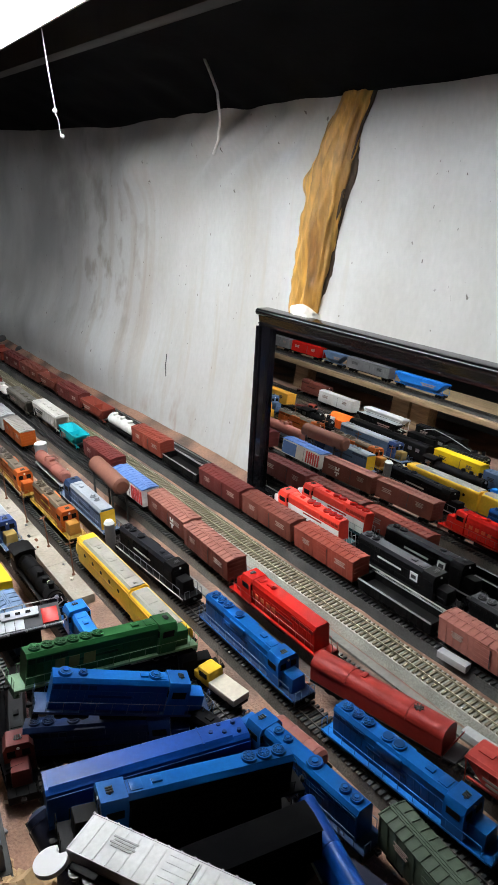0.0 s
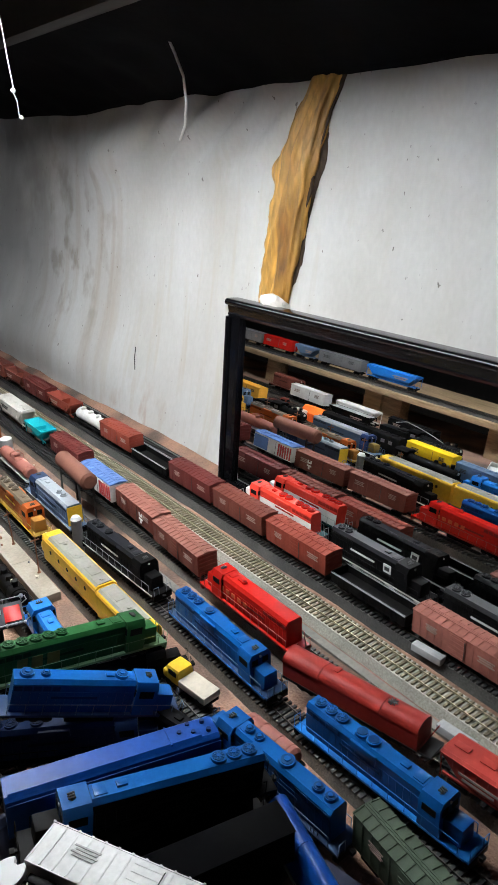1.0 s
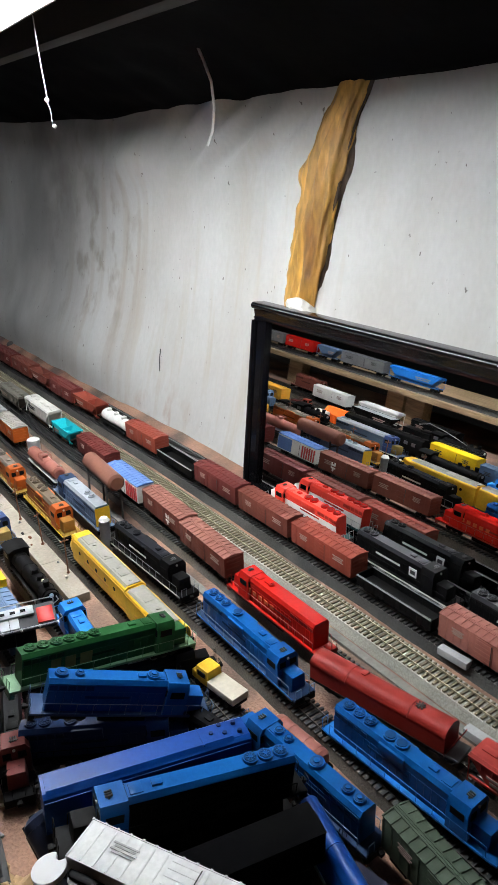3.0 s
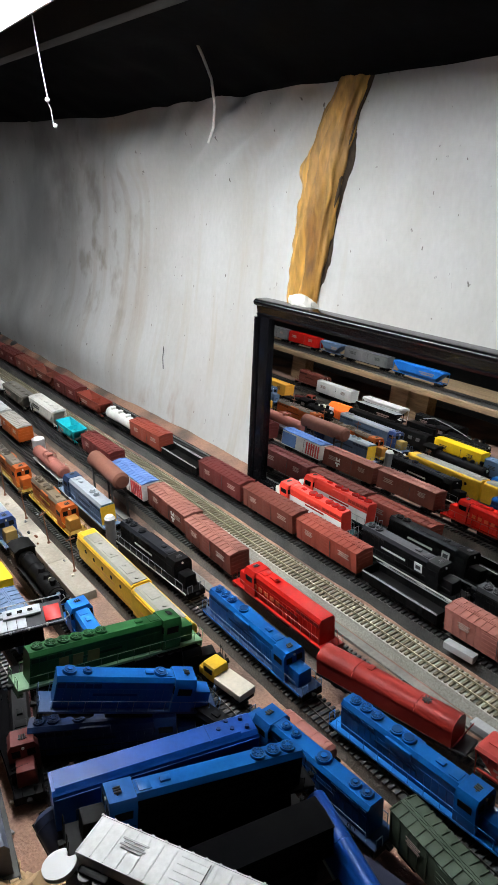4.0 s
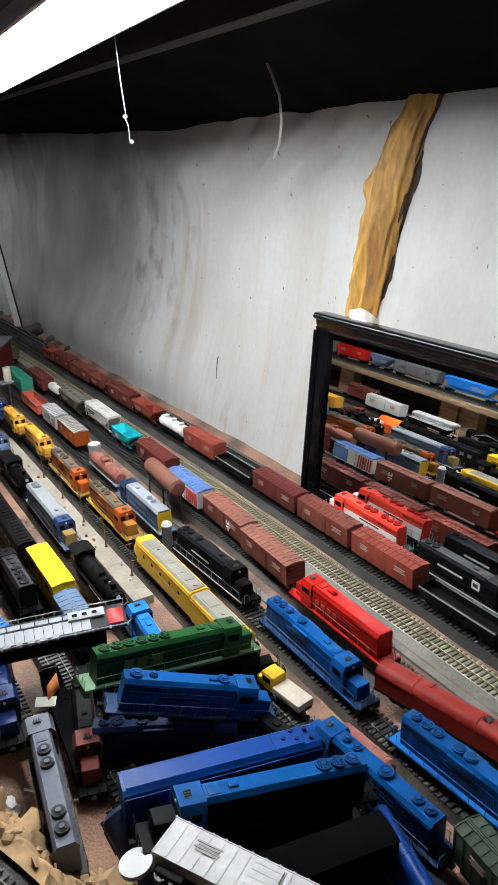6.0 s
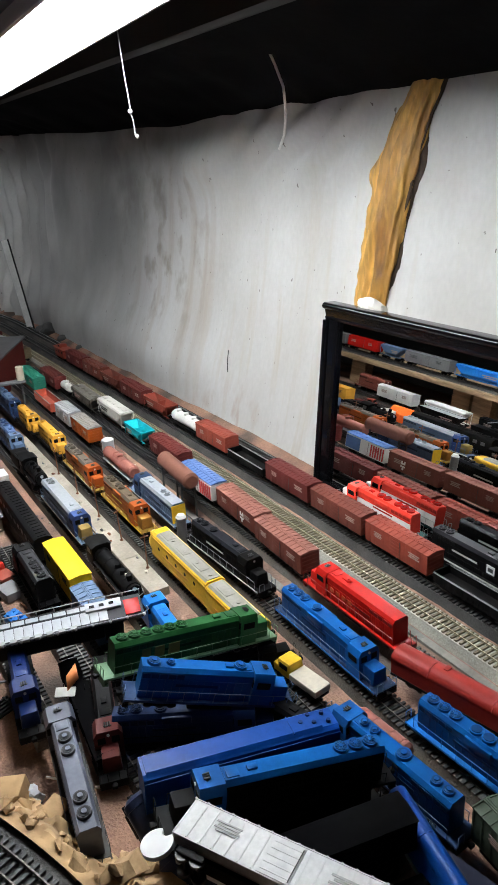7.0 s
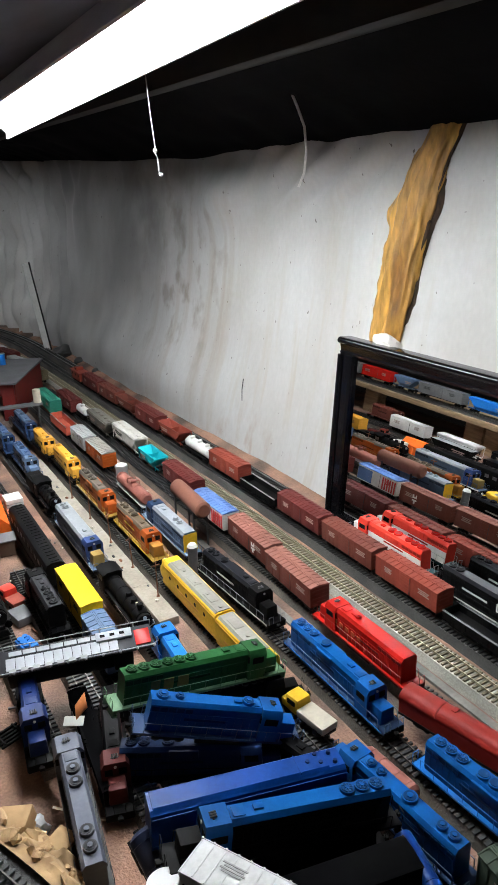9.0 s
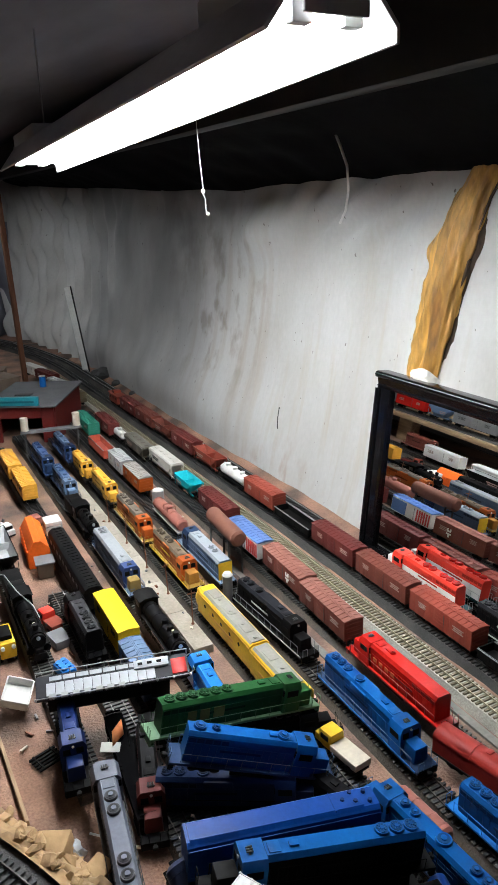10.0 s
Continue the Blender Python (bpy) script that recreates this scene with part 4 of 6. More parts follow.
# ---- fluorescent fixture with pull cord ----
slope = math.degrees(math.atan2(-0.043, 1.19))
lamp = thing("fluorescent_lamp", "lit twin-tube fluorescent shop light with white reflector", "lamp", pose(0.285, 1.16, 0.771, slope, 0, 0))
bm = bmesh.new()
prof = [(-0.062, -0.01), (-0.026, 0.036), (0.026, 0.036), (0.0575, 0.0), (0.0575, -0.012), (0.061, -0.012), (0.061, 0.002), (0.028, 0.039), (-0.028, 0.039), (-0.065, -0.008)]
prism(bm, prof, -0.6, 0.6)
part("reflector", bm, ENAMEL, lamp)
for s in (-1, 1):
    part("end_cap", B(-0.03, 0.03, s * 0.6 - 0.002, s * 0.6 + 0.002, 0.004, 0.04, 0.001), ENAMEL, lamp)
    part("hanger", R((0, s * 0.42, 0.06), (0, s * 0.42, 0.26), 0.0015, 8), SILVER, lamp)
    part("housing_end", B(-0.028, 0.028, s * 0.5 - 0.1, s * 0.5 + 0.1, 0.039, 0.062, 0.002), ENAMEL, lamp)
    tb = part("tube", R((s * 0.024, -0.575, 0.012), (s * 0.024, 0.575, 0.012), 0.0125, 16), TUBE, lamp, "glowing white tube", True)
    for e in (-1, 1):
        part("socket", B(s * 0.024 - 0.009, s * 0.024 + 0.009, e * 0.583 - 0.006, e * 0.583 + 0.006, 0.0, 0.036, 0.001), ENAMEL, tb)


# second fixture out of view, tubes dimmed to set the far wall's brightness
far_lamp = copy_thing(lamp, pose(0.215, 3.3, 0.815, 0, 0, 0))
for o in far_lamp.children:
    if o.name.startswith("tube"):
        o.data = o.data.copy()
        o.data.materials[0] = DIM_TUBE


def cord(name, label, pts, r, mat, category="cord", knots=()):
    cu = bpy.data.curves.new(name, "CURVE")
    cu.dimensions, cu.bevel_depth, cu.bevel_resolution = "3D", r, 3
    sp = cu.splines.new("POLY")
    sp.points.add(len(pts) - 1)
    for p, q in zip(sp.points, pts):
        p.co = (*q, 1)
    cu.materials.append(mat)
    e = thing(name, label, category, pose(0, 0, 0))
    o = new("strand", cu)
    o.parent = e
    for k in knots:
        bm = bmesh.new()
        bmesh.ops.create_icosphere(bm, subdivisions=2, radius=k[3], matrix=Matrix.Translation(k[:3]))
        part("knot", bm, mat, e, smooth=True)
    return e


cord("pull_cord", "thin white pull cord with a knotted end hanging from lamp", [(0.37, 1.035, 0.775), (0.373, 1.034, 0.72), (0.376, 1.033, 0.682), (0.374, 1.03, 0.676), (0.379, 1.034, 0.668), (0.38, 1.035, 0.65), (0.383, 1.034, 0.645)], 0.0006, CORD, knots=((0.3745, 1.031, 0.679, 0.0032), (0.382, 1.034, 0.648, 0.0028)))
cord("hanging_wire", "thin white wire hanging loose before the sheeted wall", [(0.704, 1.208, 0.80), (0.712, 1.185, 0.755), (0.716, 1.168, 0.72), (0.717, 1.164, 0.68), (0.716, 1.17, 0.645), (0.712, 1.182, 0.622)], 0.0024, CORD)

# ---- log post with torn yellow wood ----
lg = thing("log_post", "peeled yellow log post with dark bark standing at wall", "post", pose(0, 0, 0))


def log_mesh(side):
    bm = bmesh.new()
    rings = []
    keys = ((0.0, 1.065, 0.044), (0.34, 1.057, 0.046), (0.45, 1.04, 0.046), (0.56, 1.022, 0.05), (0.6, 1.014, 0.05), (0.66, 0.99, 0.041), (0.71, 0.962, 0.036), (0.8, 0.92, 0.036), (0.95, 0.87, 0.036))
    for i in range(181):
        z = i * 0.95 / 180
        for (za, ya, ra), (zb, yb, rb) in zip(keys, keys[1:]):
            if za <= z <= zb + 1e-6:
                u = (z - za) / (zb - za)
                yc, r = ya + (yb - ya) * u, ra + (rb - ra) * u
        ring = []
        for k in range(72):
            a = 2 * math.pi * k / 72
            d = Vector((math.cos(a) * 2.2, math.sin(a) * 2.2, z * 9))
            grain = Vector((math.cos(a) * 4.5, math.sin(a) * 4.5, z * 5))
            rr = 1.13 * r * (1 + 0.16 * noise.noise(d) + 0.16 * noise.noise(d * 2.6) - 0.3 * abs(noise.noise(grain)) + 0.05 * noise.noise(d * 8))
            if side:
                rr *= 0.9
            else:
                # swelling round the torn knot
                rr += 0.017 * math.exp(-((z - 0.575) / 0.02) ** 2) * max(0.0, math.sin(a + 0.5)) * (1 + 0.7 * noise.noise(d * 2))
            ring.append(bm.verts.new((0.826 + 0.09 * z - 0.03 + 0.55 * rr * math.cos(a) + (0.008 if side else 0), yc - (0.0105 + 0.012 * max(0.0, z - 0.5) * 4 if side else 0) + rr * math.sin(a), z)))
        rings.append(ring)
    for a, b in zip(rings, rings[1:]):
        for k in range(72):
            bm.faces.new((a[k], a[(k + 1) % 72], b[(k + 1) % 72], b[k]))
    return bm


part("heartwood", log_mesh(0), FOAM, lg, "torn yellow wood", True)
part("bark", log_mesh(1), BARK, lg, "dark bark", True)

# ---- mirror in black frame, leaning on the wall ----
mir = thing("framed_mirror", "large mirror in glossy black frame leaning at the wall", "mirror", Matrix.Translation((0.7065, 1.079, 0.001)) @ pose(0, 0, 0, 0, 5.5, 0.4) @ pose(0, 0, 0))
MW, MH, F1, F2 = 0.71, 0.365, 0.034, 0.031


def bar_profile(bm, axis, a0, a1, off, width, flip):
    """A moulded frame bar with a raised outer bead and a stepped inner lip."""
    prof = [(0, 0.012)] + [(0.2 - 0.2 * math.cos(math.pi * q / 10), -0.01 - 0.007 * math.sin(math.pi * q / 10)) for q in range(11)] + [(0.8, -0.007), (0.86, -0.0095), (1, -0.007), (1, 0.012)]
    k = [(off + (1 - u if flip else u) * width, x) for u, x in prof]
    f = [bm.verts.new((x, a0, w) if axis == "y" else (x, w, a0)) for w, x in k]
    g = [bm.verts.new((x, a1, w) if axis == "y" else (x, w, a1)) for w, x in k]
    bm.faces.new(f)
    bm.faces.new(g)
    for i in range(len(k)):
        j = (i + 1) % len(k)
        bm.faces.new((f[i], g[i], g[j], f[j]))
    bmesh.ops.recalc_face_normals(bm, faces=bm.faces)
    return bm


part("top_bar", bar_profile(bmesh.new(), "y", -MW, 0, MH - F2, F2, True), FRAME_BLACK, mir)
part("bottom_bar", bar_profile(bmesh.new(), "y", -MW, 0, 0, F2, False), FRAME_BLACK, mir)
part("side_bar", bar_profile(bmesh.new(), "z", F2, MH - F2, -F1, F1, True), FRAME_BLACK, mir)
part("side_bar", bar_profile(bmesh.new(), "z", F2, MH - F2, -MW, F1, False), FRAME_BLACK, mir)
part("mirror_glass", B(0.0, 0.003, -MW + F1 - 0.006, -F1 + 0.006, F2 - 0.006, MH - F2 + 0.006), MIRROR, mir)
part("backing_board", B(0.0125, 0.0165, -MW + 0.004, -0.004, 0.004, MH - 0.004), WOOD, mir)

bm = bmesh.new()
bmesh.ops.create_icosphere(bm, subdivisions=3, radius=1, matrix=Matrix.Diagonal((0.018, 0.03, 0.017, 1)))
for v in bm.verts:
    v.co *= 1 + 0.35 * noise.noise(v.co * 60) + 0.2 * noise.noise(v.co * 140)
o = tagged(mesh_ob("crumpled_paper", bm, PAPER), "crumpled white paper stuffed behind the mirror top", "paper")
o.matrix_basis = pose(0.762, 0.985, 0.362, 10, 0, 0)

# ---- rolling train on the loop ----
def lp(y):
    return on(LOOP - bend(y), y, math.degrees(math.atan2(bend(y + 0.01) - bend(y - 0.01), 0.02)))


G = "train on the loop track"
boxcar(lp(0.31), "salmon pink boxcar on the loop track", PINK, 0.138, group=G)
boxcar(lp(0.462), "pale salmon boxcar on the loop track", PINK, 0.138, group=G)
gondola(lp(0.612), "empty black gondola car with pale top rails", BLACK, 0.138)
boxcar(lp(0.763), "faded red-brown boxcar with pale lettering bars", RUST, 0.138, group=G)
boxcar(lp(0.912), "brown boxcar with worn lettering on the loop track", BROWN, 0.138, group=G)
boxcar(lp(1.06), "dark maroon boxcar on the loop track", MAROON, 0.138, group=G)
gondola(lp(1.208), "low dark flat gondola with grey rails", BLACK, 0.136)
boxcar(lp(1.352), "bright rust red boxcar on the loop track", RUST, 0.13, group=G)
tank_car(lp(1.492), "white three-dome tank car on the loop track", WHITE, 0.122, 0.013, domes=3)
hopper(lp(1.632), "rust red open hopper car on the loop track", RUST, 0.128, covered=False)
boxcar(lp(1.78), "dark red boxcar on the loop track", MAROON, 0.138, group=G)
hopper(lp(1.925), "dark red open hopper car far down the loop", BROWN, 0.128, covered=False)

boxcar(lp(2.07), "faded brown boxcar far down the loop", BROWN, 0.138, group=G)
boxcar(lp(2.22), "dark red boxcar at the far end of the train", MAROON, 0.138, group=G)
caboose(lp(2.36), "rust red caboose at the end of the train", RUST)

# ---- engines before the mirror ----
def im(y):
    return on(INNER - bend(y) - 0.004, y, 0, 0.024)


hood_loco(im(0.875), "red and white road switcher locomotive beside the mirror", BRED, 0.2, deck=paint(0.01, 0.06, 0.065), cab=BRED, cab_front=False, fans=(3, 2), nose=WHITE, steps=GREY, rail=LGREY, fan_mat=RED, lower=WHITE)
hood_loco(im(0.655), "black road switcher with white emblem beside the mirror", BLACK, 0.2, trim=BAR_LIGHT, roof=paint(0.012, 0.012, 0.015), emblem=WHITE, fans=(2, 0))
hood_loco(im(0.44), "black and grey road switcher beside the mirror", BLACK, 0.205, roof=paint(0.018, 0.018, 0.02), trim=BAR_LIGHT, fans=(2, 0))

# ---- row with teal hopper, boxcars and red diesel ----
boxcar(on(0.49, 2.068), "dark red boxcar far down the yard", MAROON, 0.14)
tank_car(on(0.498, 1.965), "small white tank car in the yard", WHITE, 0.07, 0.011)
hopper(on(0.504, 1.82), "drab olive covered hopper with pale swoosh", paint(0.13, 0.12, 0.1), 0.15)
hopper(on(0.518, 1.655), "white covered hopper with faint lettering bars", paint(0.6, 0.58, 0.53), 0.155, mark=BAR_DARK, H=0.05)
hopper(on(0.515, 1.5), "bright teal open hopper car", TEAL, 0.098, covered=False, H=0.042)
boxcar(on(0.516, 1.338), "maroon boxcar with plain roof", MAROON, 0.14)
wb = boxcar(on(0.502, 1.166), "white boxcar with light blue roof and red stripes", WHITE, 0.128, roof=paint(0.11, 0.2, 0.44), mark=paint(0.5, 0.06, 0.06))
for s in (-1, 1):
    part("blue_upper_panel", B(s * 0.0166 - 0.0012, s * 0.0166 + 0.0012, 0.016, 0.062, 0.015, 0.042), paint(0.11, 0.2, 0.44), wb)
    bm = bmesh.new()
    for k in range(6):
        box(bm, s * 0.0166 - 0.0013, s * 0.0166 + 0.0013, -0.06 + k * 0.0075, -0.0565 + k * 0.0075, 0.015, 0.041)
    part("red_stripes", bm, paint(0.55, 0.06, 0.06), wb)
for y, x, lab in ((1.019, 0.503, "brown boxcar with white block emblem and ribbed roof"), (0.873, 0.493, "brown boxcar with small white lettering bars")):
    bc = boxcar(on(x, y, -2), lab, BROWN, 0.138, roof=paint(0.26, 0.105, 0.08, 0.55))
    if "emblem" in lab:
        for s in (-1, 1):
            bm = bmesh.new()
            for dy, dz, w, h in ((0.022, 0.033, 0.003, 0.007), (0.03, 0.033, 0.003, 0.007), (0.026, 0.031, 0.01, 0.003), (0.026, 0.025, 0.012, 0.003), (0.026, 0.021, 0.004, 0.006)):
                box(bm, s * 0.0174 - 0.0004, s * 0.0174 + 0.0004, s * (dy - w / 2), s * (dy + w / 2), dz - h / 2, dz + h / 2)
            part("emblem", bm, WHITE, bc)
red = hood_loco(on(0.484, 0.69), "bright red road switcher diesel on the yard track", RED, 0.205, rail=paint(0.3, 0.05, 0.04), steps=paint(0.2, 0.03, 0.02), trim=paint(0.3, 0.012, 0.008), roof_fans=((0.75, 0.0045),), cab_front=False, fans=(0, 0), hood_w=0.0125)
for s in (-1, 1):
    bm = bmesh.new()
    for k in range(5):
        box(bm, s * 0.0128 - 0.0009, s * 0.0128 + 0.0009, -0.052 + k * 0.013, -0.0445 + k * 0.013, 0.0275, 0.0335)
    part("lettering", bm, paint(0.5, 0.07, 0.02, 0.5), red)
arched_car(on(0.468, 0.482, 11), "rust red round-roofed car with a broken end", paint(0.28, 0.022, 0.016, 0.42), 0.176, W=0.0148)
hopper(on(0.488, 0.292, 5), "red covered hopper car at the near yard end", paint(0.4, 0.045, 0.035, 0.5), 0.14)

# ---- row with blue diesels and black switcher ----
hood_loco(on(0.418, 0.39, 4), "bright blue six-axle road diesel with roof fans", BLUE, 0.215, trim=LBLUE, deck=LBLUE, rail=LBLUE, fans=(3, 2))
hood_loco(on(0.412, 0.652, 0), "blue six-axle road diesel with snow plough", BLUE, 0.215, trim=LBLUE, fans=(3, 1), deck=NAVY, rail=SLATE)
hood_loco(on(0.407, 0.905, 3), "black road switcher with white railings", BLACK, 0.21, roof=paint(0.012, 0.013, 0.017), rail=paint(0.2, 0.21, 0.23), fans=(2, 1), trim=BAR_LIGHT)
hood_loco(on(0.402, 1.155), "grey and blue diesel with yellow hood end", SLATE, 0.205, roof=paint(0.3, 0.33, 0.36), cab=NAVY, fans=(0, 0), roof_fans=((0.3, 0.006), (0.42, 0.006)), cab_front=False, end=YELLOW, trim=LGREY, hood_w=0.013)
tank_car(on(0.411, 1.355), "pink tank car with a railed platform", PINK, 0.15, 0.0125, deck=LGREY, cage=True)
boxcar(on(0.422, 1.593), "orange and black boxcar with grey roof", ORANGE, 0.12, roof=paint(0.32, 0.3, 0.27))
boxcar(on(0.421, 1.72), "pale grey boxcar in the yard", LGREY, 0.105)
gondola(on(0.42, 1.885), "orange red gondola with black scrap load", paint(0.5, 0.1, 0.06), 0.15, 0.034)
boxcar(on(0.44, 2.11), "sea green boxcar far down the yard", FARGREEN, 0.16)

# ---- row with yellow streamliner and orange diesels ----
cab_unit(on(0.336, 0.755), "yellow booster unit with grey roof panels", YELLOW, paint(0.28, 0.27, 0.24), 0.12, nose=False, trim=GOLD)
cab_unit(on(0.338, 0.925, 0) @ pose(0, 0, 0, 0, 0, 180), "yellow streamlined diesel with grey roof panels", YELLOW, paint(0.28, 0.27, 0.24), 0.215, trim=GOLD)
hood_loco(on(0.347, 1.165), "orange road diesel with brown roof and yellow end", ORANGE, 0.2, roof=paint(0.13, 0.1, 0.07), cab=ORANGE, deck=paint(0.3, 0.17, 0.03), nose=paint(0.36, 0.16, 0.03), fans=(2, 2), trim=YELLOW)
hood_loco(on(0.34, 1.375), "orange road diesel with dark roof and cream stripe", ORANGE, 0.2, roof=paint(0.13, 0.11, 0.09), deck=paint(0.3, 0.17, 0.03), nose=ORANGE, fans=(2, 2), trim=CREAM)
hood_loco(on(0.338, 1.58), "golden yellow switcher with black sill", GOLD, 0.17, nose=GOLD, fans=(1, 0), deck=BLACK, cab=GOLD)
hood_loco(on(0.331, 1.745), "golden yellow small switcher locomotive", GOLD, 0.15, fans=(1, 0), deck=BLACK)
hood_loco(on(0.326, 1.915), "dark blue weathered road diesel", NAVY, 0.19, roof=SLATE, fans=(2, 1))

# ---- platform with telegraph poles ----
pf = thing("station_platform", "pale concrete platform with rusty poles and debris", "platform", pose(0, 0, 0))
for i in range(7):
    a = 0.922 + i * 0.115
    part("slab", B(0.279, 0.3115, a, a + 0.1145, -0.002, 0.0145, 0.0008), CONCRETE, pf)
tg = None
for i, y in enumerate((0.99, 1.1, 1.21, 1.33, 1.45)):
    if tg is None:
        tg = thing("telegraph_pole", "thin rusty brown telegraph pole on the platform", "pole", pose(0.306, y, 0.0145), "telegraph poles")
        part("mast", R((0, 0, 0), (0, 0, 0.062), 0.0013, 8, 0.0009), POST_WOOD, tg)
        part("crossarm", B(-0.007, 0.007, -0.0008, 0.0008, 0.055, 0.0568), POST_WOOD, tg)
        part("foot", R((0, 0, 0), (0, 0, 0.003), 0.003, 10, 0.0018), POST_WOOD, tg)
    else:
        copy_thing(tg, pose(0.306, y, 0.0145, random.uniform(-3, 3), random.uniform(-3, 3), 20 * i))
for i in range(26):
    bm = bmesh.new()
    bmesh.ops.create_icosphere(bm, subdivisions=1, radius=random.uniform(0.002, 0.005))
    for v in bm.verts:
        v.co = v.co * random.uniform(0.5, 1.3)
    o = tagged(mesh_ob("rubble_piece", bm, random.choice((BAR_DARK, GREY, POST_WOOD, CREAM))), "small scrap piece lying about the yard", "scrap", "yard scrap")
    o.matrix_basis = pose(random.choice((0.29, 0.298, 0.303, 0.12, 0.1, 0.216, 0.452)) + random.uniform(-0.008, 0.008), random.uniform(0.95, 1.6), 0.016 if i % 7 < 3 else 0.005, 0, 0, random.uniform(0, 360))
    if o.location.x > 0.275 and o.location.x < 0.312:
        o.location.z = 0.0165

# ---- row with white and blue diesel, black switcher, dark blue diesels ----
steam_loco(on(0.243, 0.965), "black tank engine with rounded boiler and cab", False, 0.175)
hood_loco(on(0.25, 1.21), "white and blue commuter diesel with yellow end", SLATE, 0.235, roof=paint(0.3, 0.32, 0.34), cab=paint(0.03, 0.06, 0.18), nose=paint(0.3, 0.2, 0.06), fans=(2, 0), hood_w=0.0135, trim=WHITE)
steam_loco(on(0.25, 1.45), "black steam locomotive with tender", True, 0.19)
hood_loco(on(0.262, 1.65), "dark blue road diesel with pale cab", NAVY, 0.18, roof=paint(0.06, 0.11, 0.22), cab=SLATE, fans=(2, 1))
hood_loco(on(0.254, 1.85), "dark blue road diesel by the engine house", NAVY, 0.19, roof=paint(0.05, 0.09, 0.2), fans=(2, 1))

# ---- rows further in ----
boxcar(on(0.18, 0.872), "slate blue boxcar with ribbed roof", SLATE, 0.105, mark=BAR_DARK)
yh = boxcar(on(0.183, 0.998), "bright yellow high boxcar", BYELLOW, 0.13, H=0.056, mark=BAR_DARK, ribs=False, seams=False)
passenger_car(on(0.175, 1.225), "black passenger coach with ribbed roof", BLACK, 0.265)
boxcar(on(0.176, 1.692), "golden yellow refrigerator car", GOLD, 0.14, mark=BAR_DARK)
boxcar(on(0.172, 1.85), "golden yellow refrigerator car behind another", GOLD, 0.14, mark=BAR_DARK)
hood_loco(on(0.139, 1.035), "black switcher with louvred roof fans", BLACK, 0.17, roof=paint(0.02, 0.02, 0.022), fans=(4, 0), cab_front=False, axles=2, hood_w=0.0125)
steam_loco(on(0.066, 1.125), "large black steam locomotive with a bent wire", True, 0.25)
hopper(on(0.072, 1.36), "black hopper car with pale load behind the steam engine", BLACK, 0.15, covered=False, load=LGREY)

# orange tarpaulin stack beside a small shed
tarp = thing("orange_load", "bright orange folded load standing in the yard", "load", pose(0.139, 1.405, 0.001, 0, 0, -4))
part("bundle", prism(bmesh.new(), [(-0.02, 0), (0.02, 0), (0.02, 0.039), (0.005, 0.055), (-0.0075, 0.055), (-0.02, 0.0345)], -0.066, 0.066), HIVIS, tarp)
for i in range(8):
    piece("fold", (0.043, 0.0066, 0.0335), HIVIS, tarp, (0, -0.0605 + i * 0.017, 0.019))
sh = thing("tiny_shed", "small brown shed with grey flat roof", "shed", pose(0.137, 1.305, 0.001, 0, 0, -6))
part("shell", B(-0.014, 0.014, -0.016, 0.016, 0, 0.03, 0.0006), paint(0.1, 0.07, 0.05, 0.7), sh)
part("roof", B(-0.018, 0.018, -0.02, 0.02, 0.03, 0.0325, 0.0006), GREY, sh)
st = thing("crate_stack", "stack of white and pink crates", "crates", pose(0.186, 1.455, 0.001))
for k in range(5):
    part("crate", B(-0.017, 0.017, -0.02, 0.02, k * 0.0095, k * 0.0095 + 0.008, 0.0006), LGREY if k % 2 else WHITE, st)
o = tagged(mesh_ob("pink_crate", B(-0.012, 0.012, -0.014, 0.014, 0, 0.03, 0.001), PINK), "dusty pink crate by the crates", "crate")
o.matrix_basis = pose(0.163, 1.525, 0.001, 0, 0, 10)


def truck(m, label, cab_mat, bed_mat, L=0.07, category="truck"):
    t = thing("toy_truck", label, category, m)
    h = L / 2
    part("chassis", B(-0.01, 0.01, -h, h, 0.004, 0.008, 0.0006), BLACK, t)
    c = part("cab", B(-0.0125, 0.0125, h - 0.03, h - 0.008, 0.007, 0.028, 0.003, 0.15), cab_mat, t)
    part("hood", B(-0.011, 0.011, h - 0.01, h, 0.007, 0.018, 0.002), cab_mat, t)
    for s in (-1, 1):
        part("window", B(s * 0.0119 - 0.0006, s * 0.0119 + 0.0006, h - 0.026, h - 0.013, 0.018, 0.0245), BLACK, c)
    part("windshield", B(-0.009, 0.009, h - 0.0084, h - 0.0074, 0.018, 0.025), BLACK, c)
    part("bed", B(-0.0125, 0.0125, -h, h - 0.03, 0.008, 0.017, 0.001), bed_mat, t)
    for s in (-1, 1):
        for y in (-h + 0.012, h - 0.012):
            part("wheel", R((s * 0.0125, y, 0.005), (s * 0.0095, y, 0.005), 0.005, 14), BLACK, t)
    return t


truck(pose(0.345, 0.622, 0.021, 0, 0, 8), "yellow pickup truck with cream bed on the track", YELLOW, CREAM, 0.075)
truck(pose(0.104, 1.12, 0.001, 0, 0, 15), "bright red toy truck beside the steam engine", BRED, RUST, 0.06)
truck(pose(0.098, 1.53, 0.001, 0, 0, 200), "white toy lorry standing in the yard", WHITE, LGREY, 0.06)
truck(pose(0.072, 1.66, 0.001, 0, 0, 160), "dusty red toy lorry in the yard", RUST, MAROON, 0.07)
o = tagged(mesh_ob("dark_crate", B(-0.014, 0.014, -0.02, 0.02, 0, 0.014, 0.001), GREY), "dark grey open box on the ground", "box")
o.matrix_basis = pose(0.106, 1.065, 0.001, 0, 0, 12)
